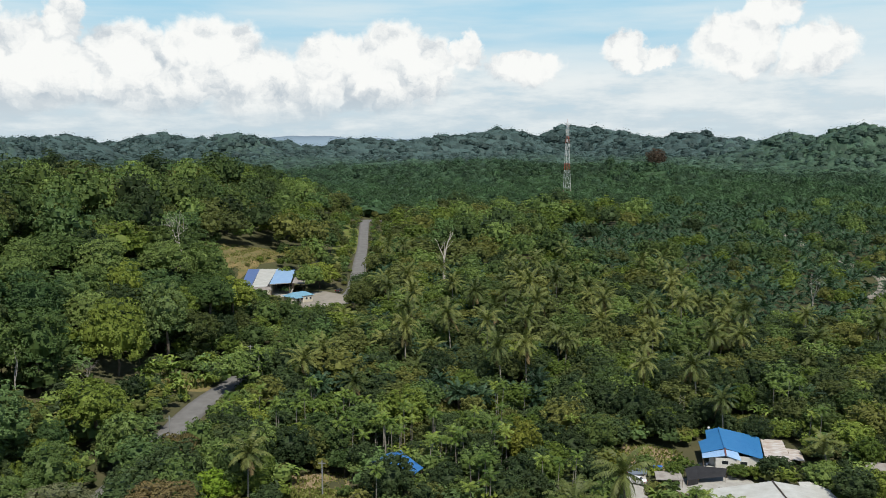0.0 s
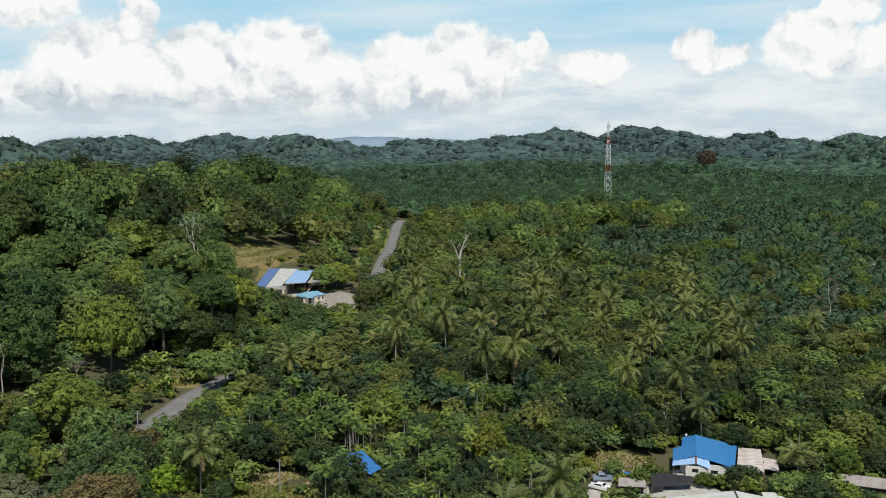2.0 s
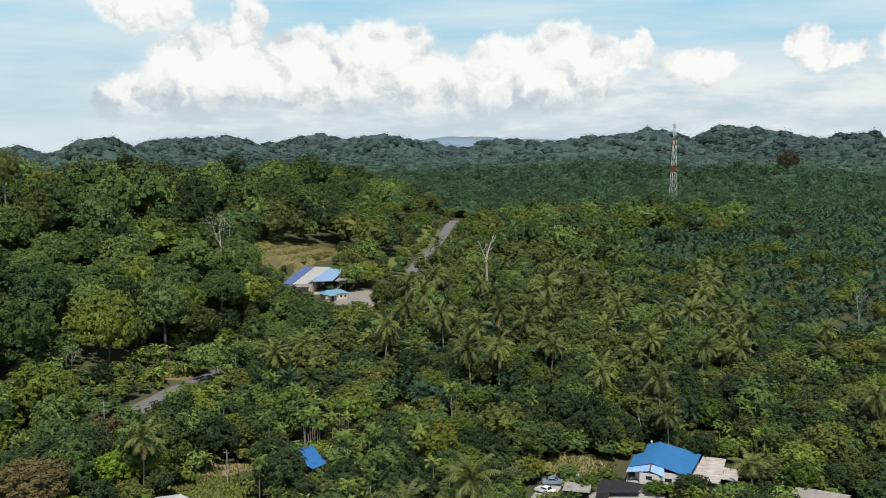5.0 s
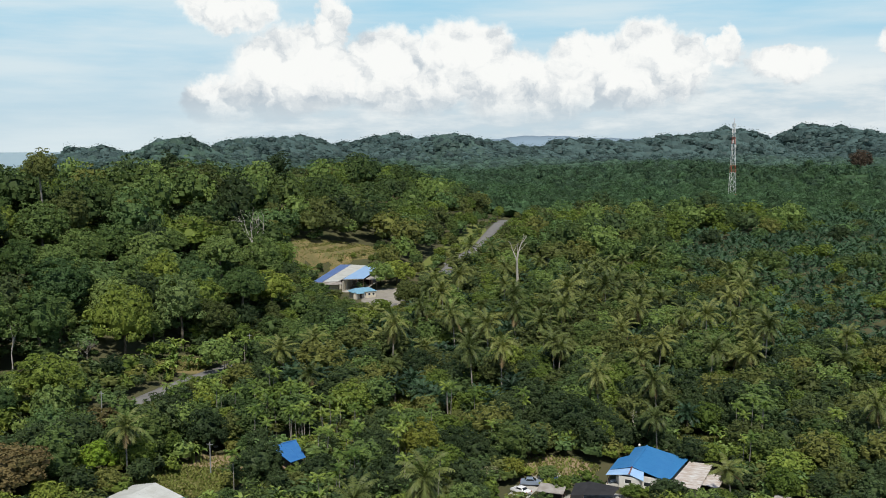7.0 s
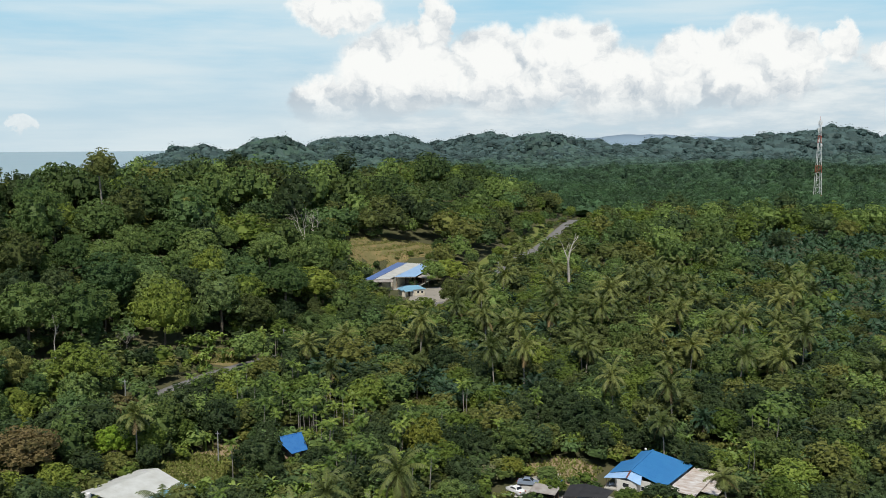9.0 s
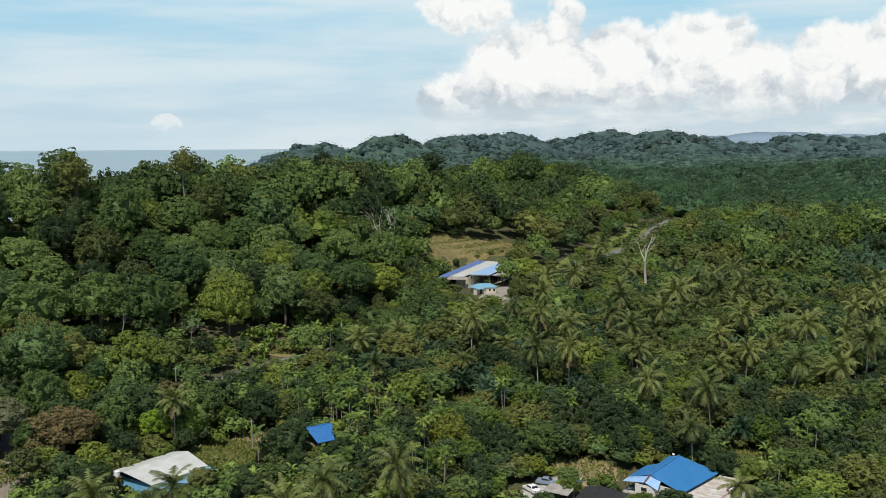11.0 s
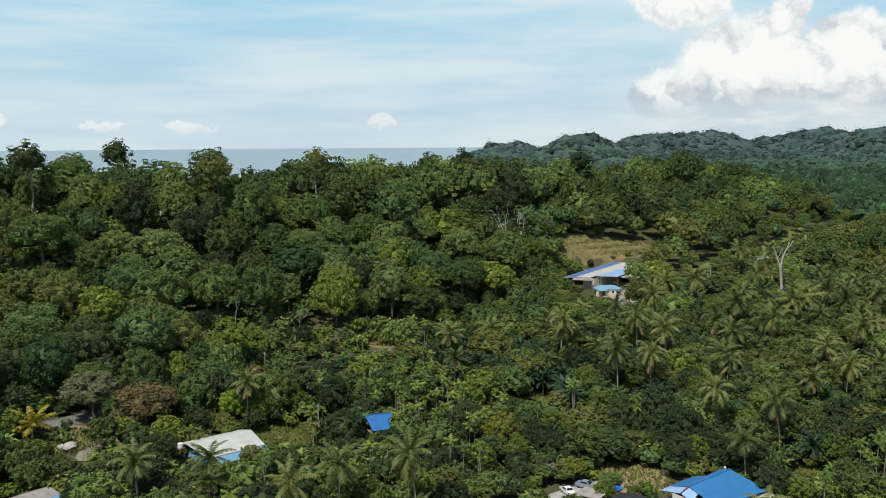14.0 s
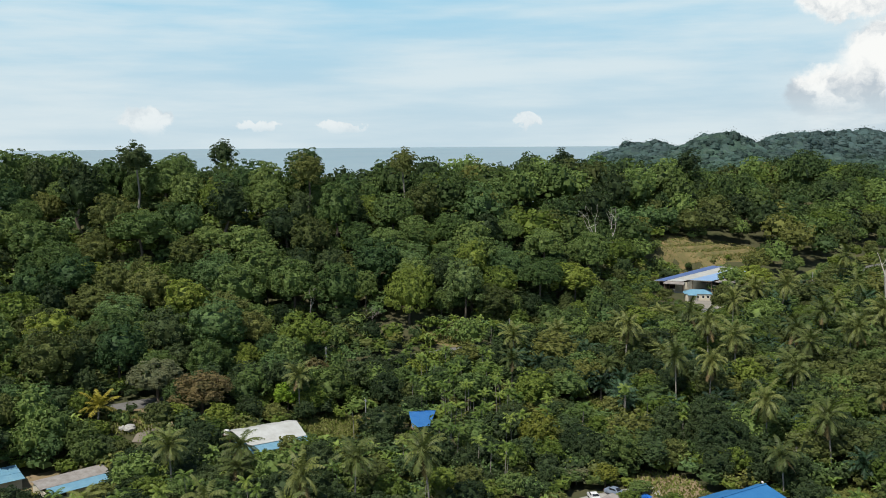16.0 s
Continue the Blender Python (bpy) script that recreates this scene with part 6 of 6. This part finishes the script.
def shelter():
    """The small roof of blue sheeting among the trees."""
    s = thing("shelter", at(-8, 177, 8.6), "open timber shelter roofed with bright blue sheeting", "shelter")
    a, b, c, d = (3.5, -5.7, 2.4), (5.2, -2.0, 2.4), (0.5, 3.4, 4.0), (-2.6, -2.3, 4.0)
    roof_plane(s, a, b, c, d, TARP, 5, seed=31)
    e, f = (-5.2, -0.6, 3.0), (-2.2, 5.0, 3.0)
    roof_plane(s, e, f, c, d, TARP, 4, seed=32)
    part("ridge_cap", beam(np.array(c) + (0, 0, 0.06), np.array(d) + (0, 0, 0.06), 0.3, 0.06), TARP, s)
    for p in (a, b, e, f):
        part("post", tube([(p[0] * 0.93, p[1] * 0.93, -0.3), (p[0] * 0.93, p[1] * 0.93, p[2] + 0.05)], [0.07, 0.07], 6), TIMBER, s)
    part("floor", slab((3.0, -5.0, 0.35), (4.6, -1.8, 0.35), (-2.0, 4.4, 0.35), (-4.7, -0.5, 0.35), 0.2), TIMBER, s)


shelter()


def white_house():
    o = np.array([-20.5, 143.3, 8.2])
    L = lambda x, y, z: np.array([x, y, z]) - o
    h = thing("house", at(*o), "house with a chalky white sheet roof and blue walls", "house")
    roof_plane(h, L(-17.4, 136.6, 10.7), L(-16.0, 150.0, 10.7), L(-22.6, 151.2, 12.3), L(-24.6, 136.0, 12.3), WHITE_SHEET, 14, seed=41)
    roof_plane(h, L(-30.0, 137.2, 11.0), L(-28.0, 152.0, 11.0), L(-22.6, 151.2, 12.3), L(-24.6, 136.0, 12.3), WHITE_SHEET, 14, seed=42)
    roof_plane(h, L(-14.2, 137.4, 10.0), L(-12.8, 150.6, 10.0), L(-16.2, 150.0, 10.55), L(-17.5, 136.8, 10.55), SKY_BLUE_SHEET, 13, seed=43)
    pts = [(2.6, -6.2), (3.9, 6.0), (-7.0, 7.6), (-8.6, -5.6)]
    for p, q in zip(pts, pts[1:] + pts[:1]):
        wall_panel("wall", h, p, q, -0.4, 2.35, BLUE_WALL)
    window_at(h, (3.0, -2.4), (3.2, -0.9), 1.0, 2.0, (1, -0.1))
    window_at(h, (3.35, 1.6), (3.5, 3.1), 1.0, 2.0, (1, -0.1))
    tank = thing("water_tank", at(-24.6, 134.6, 8.2), "small white water tank on a timber stand", "water tank")
    part("tank", tube([(0, 0, 3.6), (0, 0, 3.75), (0, 0, 4.7), (0, 0, 4.9)], [0.2, 0.6, 0.6, 0.15], 12), WHITE_STEEL, tank)
    for x, y in ((-0.5, -0.5), (0.5, -0.5), (0.5, 0.5), (-0.5, 0.5)):
        part("leg", beam((x, y, 0), (x, y, 3.65), 0.1), TIMBER, tank)
    part("platform", box(-0.7, 0.7, -0.7, 0.7, 3.55, 3.65), TIMBER, tank)


white_house()


def shed(x, y, z, w, d, turn, upper, lower, label, seed):
    """A long shed: a ridge, the upper half of the near slope in one sheet, the lower in another."""
    h = thing("shed", at(x, y, z, turn), label, "shed", "sheds")
    roof_plane(h, (-w / 2, -d * 0.12, 2.75), (w / 2, -d * 0.12, 2.75), (w / 2, d * 0.3, 3.4), (-w / 2, d * 0.3, 3.4), upper, max(3, int(w)), seed=seed)
    roof_plane(h, (-w * 0.42, -d / 2, 2.25), (w / 2, -d / 2, 2.25), (w / 2, -d * 0.10, 2.72), (-w * 0.42, -d * 0.10, 2.72), lower, max(3, int(w)), seed=seed + 1)
    roof_plane(h, (-w / 2, d / 2, 2.9), (w / 2, d / 2, 2.9), (w / 2, d * 0.3, 3.4), (-w / 2, d * 0.3, 3.4), upper, max(3, int(w)), seed=seed + 2)
    for p, q in (((-w * 0.46, -d * 0.36), (w * 0.46, -d * 0.36)), ((-w * 0.46, d * 0.44), (w * 0.46, d * 0.44)), ((-w * 0.46, -d * 0.36), (-w * 0.46, d * 0.44)), ((w * 0.46, -d * 0.36), (w * 0.46, d * 0.44))):
        wall_panel("wall", h, p, q, -0.2, 2.3, CREAM_WALL)
    window_at(h, (-w * 0.36, -d * 0.36), (-w * 0.2, -d * 0.36), 1.0, 1.9, (0, -1))


shed(-26.6, 102.0, 6.0, 14.5, 9.0, 96, GREY_SHEET, SKY_BLUE_SHEET, "shed with a greyish white roof and a light blue lower skirt", 51)
shed(-38.2, 88.5, 6.2, 12.0, 8.0, 92, SKY_BLUE_SHEET, SKY_BLUE_SHEET, "shed with a faded light blue sheet roof", 55)


def barn():
    o = np.array([-76.0, 378.0, 14.2])
    L = lambda x, y, z: np.array([x, y, z]) - o
    h = thing("barn", at(*o), "long open-sided barn with blue, white and blue roof strips", "barn")
    # the three strips, each with its own front eave
    strips = [(L(-79.2, 350.5, 19.1), L(-75.6, 352.8, 19.1), L(-82.0, 401.5, 20.0), L(-87.0, 400.8, 20.0), SLATE_BLUE_SHEET, 6, 61),
              (L(-75.5, 354.0, 19.1), L(-69.8, 356.5, 19.1), L(-74.3, 400.6, 20.0), L(-82.0, 401.5, 20.0), WHITE_SHEET, 7, 62),
              (L(-69.9, 361.5, 19.3), L(-62.2, 365.8, 19.2), L(-66.0, 399.8, 20.1), L(-74.3, 400.6, 20.1), PALE_BLUE_SHEET, 8, 63)]
    for a, b, c, d, mat, n, seed in strips:
        roof_plane(h, a, b, c, d, mat, n, seed=seed)
        for u in (0.06, 0.94):
            p, q = lerp(a, b, u), lerp(d, c, u)
            for w in (0.03, 0.34, 0.66, 0.97):
                e = lerp(p, q, w)
                part("post", box(e[0] - 0.12, e[0] + 0.12, e[1] - 0.12, e[1] + 0.12, -0.3, e[2] - 0.08), TIMBER, h)
            part("rafter", beam(p - (0, 0, 0.14), q - (0, 0, 0.14), 0.12, 0.16), TIMBER, h)
        part("fascia", beam(a - (0, 0.06, 0.16), b - (0, 0.06, 0.16), 0.06, 0.26), GREY_SHEET, h)
    # grey lean-to before the white strip, and a patched one at the far side
    roof_plane(h, L(-75.0, 350.6, 18.3), L(-67.6, 354.6, 18.2), L(-69.0, 357.4, 18.9), L(-76.0, 354.2, 18.9), GREY_SHEET, 7, seed=64)
    roof_plane(h, L(-61.9, 367, 18.9), L(-57.4, 369, 18.0), L(-58.6, 384, 18.1), L(-63.4, 384, 19.3), GREY_SHEET, 7, seed=65)
    for x, y, z in ((-74.6, 351.2, 3.9), (-68.0, 355.0, 3.9), (-57.9, 369.6, 3.7), (-59.0, 383.4, 3.8)):
        part("post", box(x - o[0] - 0.1, x - o[0] + 0.1, y - o[1] - 0.1, y - o[1] + 0.1, -0.3, z), TIMBER, h)
    q = lambda x, y: (x - o[0], y - o[1])
    wall_panel("wall", h, q(-74.0, 357.5), q(-69.6, 359.4), -0.2, 4.3, CREAM_WALL)
    wall_panel("wall", h, q(-69.4, 359.6), q(-71.6, 380.0), -0.2, 4.4, CREAM_WALL)
    wall_panel("wall", h, q(-86.0, 400.0), q(-66.6, 399.0), -0.2, 5.2, DARK_WOOD)
    wall_panel("wall", h, q(-78.4, 353.0), q(-86.0, 399.6), -0.2, 4.4, DARK_WOOD)
    wall_panel("wall", h, q(-70.6, 381.0), q(-63.4, 380.4), -0.2, 4.6, DARK_WOOD)
    part("floor", slab(L(-78.4, 352, 14.38), L(-61.5, 362, 14.38), L(-66, 399.5, 14.38), L(-86, 400, 14.38), 0.3), CONCRETE, h)


barn()


def cottage():
    h = thing("cottage", at(-56.2, 348.2, 14.45, 42), "small cream cottage with a hipped light blue roof", "cottage")
    w, d, e, r = 5.4, 3.0, 2.55, 3.9
    roof_plane(h, (-w, -d, e), (w, -d, e), (w * 0.5, 0, r), (-w * 0.5, 0, r), SKY_BLUE_SHEET, 10, seed=71)
    roof_plane(h, (w, d, e), (-w, d, e), (-w * 0.5, 0, r), (w * 0.5, 0, r), SKY_BLUE_SHEET, 10, seed=72)
    roof_plane(h, (-w, d, e), (-w, -d, e), (-w * 0.5, -0.02, r), (-w * 0.5, 0.02, r), SKY_BLUE_SHEET, 6, seed=73)
    roof_plane(h, (w, -d, e), (w, d, e), (w * 0.5, 0.02, r), (w * 0.5, -0.02, r), SKY_BLUE_SHEET, 6, seed=74)
    roof_plane(h, (-w * 0.75, -d - 1.4, e - 0.35), (-w * 0.1, -d - 1.4, e - 0.35), (-w * 0.1, -d + 0.5, e + 0.1), (-w * 0.75, -d + 0.5, e + 0.1), SKY_BLUE_SHEET, 4, seed=75)
    k = 0.86
    pts = [(-w * k, -d * k), (w * k, -d * k), (w * k, d * k), (-w * k, d * k)]
    for p, q in zip(pts, pts[1:] + pts[:1]):
        wall_panel("wall", h, p, q, -0.4, e - 0.05, CREAM_WALL)
    for x in (-0.6, 1.4, 3.2):
        window_at(h, (x, -d * k - 0.05), (x + 1.0, -d * k - 0.05), 0.95, 1.95, (0, -1))
    window_at(h, (w * k + 0.05, -1.0), (w * k + 0.05, 0.2), 0.95, 1.95, (1, 0))
    part("door", box(-2.2, -1.3, -d * k - 0.14, -d * k - 0.06, 0, 2.0), DARK_WOOD, h)
    for x in (-w * 0.74, -w * 0.12):
        part("post", box(x - 0.08, x + 0.08, -d - 1.3, -d - 1.14, -0.4, e - 0.35), WHITE_WALL, h)


cottage()


def old_hut():
    h = thing("hut", at(94, 186, 4.4, -18), "old low hut with a dark weathered roof", "hut")
    roof_plane(h, (-5, -2.6, 2.1), (5, -2.6, 2.1), (5, 0.6, 3.2), (-5, 0.6, 3.2), GREY_SHEET, 10, seed=81)
    roof_plane(h, (5, 3.4, 2.1), (-5, 3.4, 2.1), (-5, 0.6, 3.2), (5, 0.6, 3.2), GREY_SHEET, 10, seed=82)
    for p, q in (((-4.6, -2.1), (4.6, -2.1)), ((4.6, -2.1), (4.6, 3)), ((4.6, 3), (-4.6, 3)), ((-4.6, 3), (-4.6, -2.1))):
        wall_panel("wall", h, p, q, -0.2, 2.2, DARK_WOOD)


old_hut()


def lattice_tower():
    """A four-legged radio mast in red and white bands."""
    x, y = 94, 742
    g = ground_at(x, y)
    H, w0, w1 = 91.0 - g, 2.5, 0.5
    h = thing("radio_tower", at(x, y, g - 0.3, 20), "tall lattice radio mast in red and white bands", "tower")
    n = 12
    for i in range(n):
        za, zb = H * i / n, H * (i + 1) / n
        wa, wb = w0 + (w1 - w0) * i / n, w0 + (w1 - w0) * (i + 1) / n
        ca = [(sx * wa, sy * wa, za) for sx, sy in ((-1, -1), (1, -1), (1, 1), (-1, 1))]
        cb = [(sx * wb, sy * wb, zb) for sx, sy in ((-1, -1), (1, -1), (1, 1), (-1, 1))]
        bars = []
        for k in range(4):
            bars += [beam(ca[k], cb[k], 0.2), beam(ca[k], cb[(k + 1) % 4], 0.1), beam(cb[k], cb[(k + 1) % 4], 0.1)]
        part("lattice_section", join(bars), RED_STEEL if i % 4 == 1 else WHITE_STEEL, h)
    for z, r in ((0.97, 0), (0.9, 1), (0.78, 2)):
        for a in (r, r + 2.1, r + 4.2):
            part("antenna", (box(-0.2, 0.2, -0.2, 0.2, -1.3, 1.3)[0] + (1.3 * math.cos(a), 1.3 * math.sin(a), H * z), box(0, 1, 0, 1, 0, 1)[1]), WHITE_STEEL, h)
    part("dish", (BALL[2][0] * (0.5, 1.1, 1.1) + (1.6, 0, H * 0.72), BALL[2][1]), WHITE_STEEL, h)
    part("lightning_rod", tube([(0, 0, H), (0, 0, H + 3)], [0.1, 0.06], 6), RED_STEEL, h)


lattice_tower()


def pole(x, y, height, label="thin pale utility pole beside the road"):
    p = thing("utility_pole", at(x, y, ground_at(x, y) - 0.3), label, "pole", "utility poles")
    part("shaft", tube([(0, 0, 0), (0, 0, height)], [0.16, 0.11], 8), GALV, p)
    part("crossarm", beam((-0.7, 0, height - 0.5), (0.7, 0, height - 0.5), 0.1), GALV, p)
    for s in (-0.6, 0.6):
        part("insulator", tube([(s, 0, height - 0.45), (s, 0, height - 0.22)], [0.06, 0.04], 6), DARK_GLASS, p)


for x, y, hh in ((-53.5, 178, 11), (-52, 245, 9.5), (-35, 395, 9), (-22, 170, 7.5)):
    pole(x, y, hh)


def boulder(x, y, s, seed):
    rng = np.random.default_rng(seed)
    V = BALL[3][0] * rng.uniform(0.85, 1.12, (len(BALL[3][0]), 1)) * (s, s * 0.8, s * 0.55)
    b = new("boulder", link_mesh("boulder", V, BALL[3][1], [CONCRETE]))
    b.location = (x, y, ground_at(x, y) + s * 0.3)
    tagged(b, "pale limestone boulder beside the track", "boulder", "boulders")


for i, (x, y, s) in enumerate(((-44.5, 120.0, 1.7), (-46.2, 118.9, 1.1), (-37, 126.5, 0.9), (-30, 186, 0.6), (-43, 129, 0.6))):
    boulder(x, y, s, i)
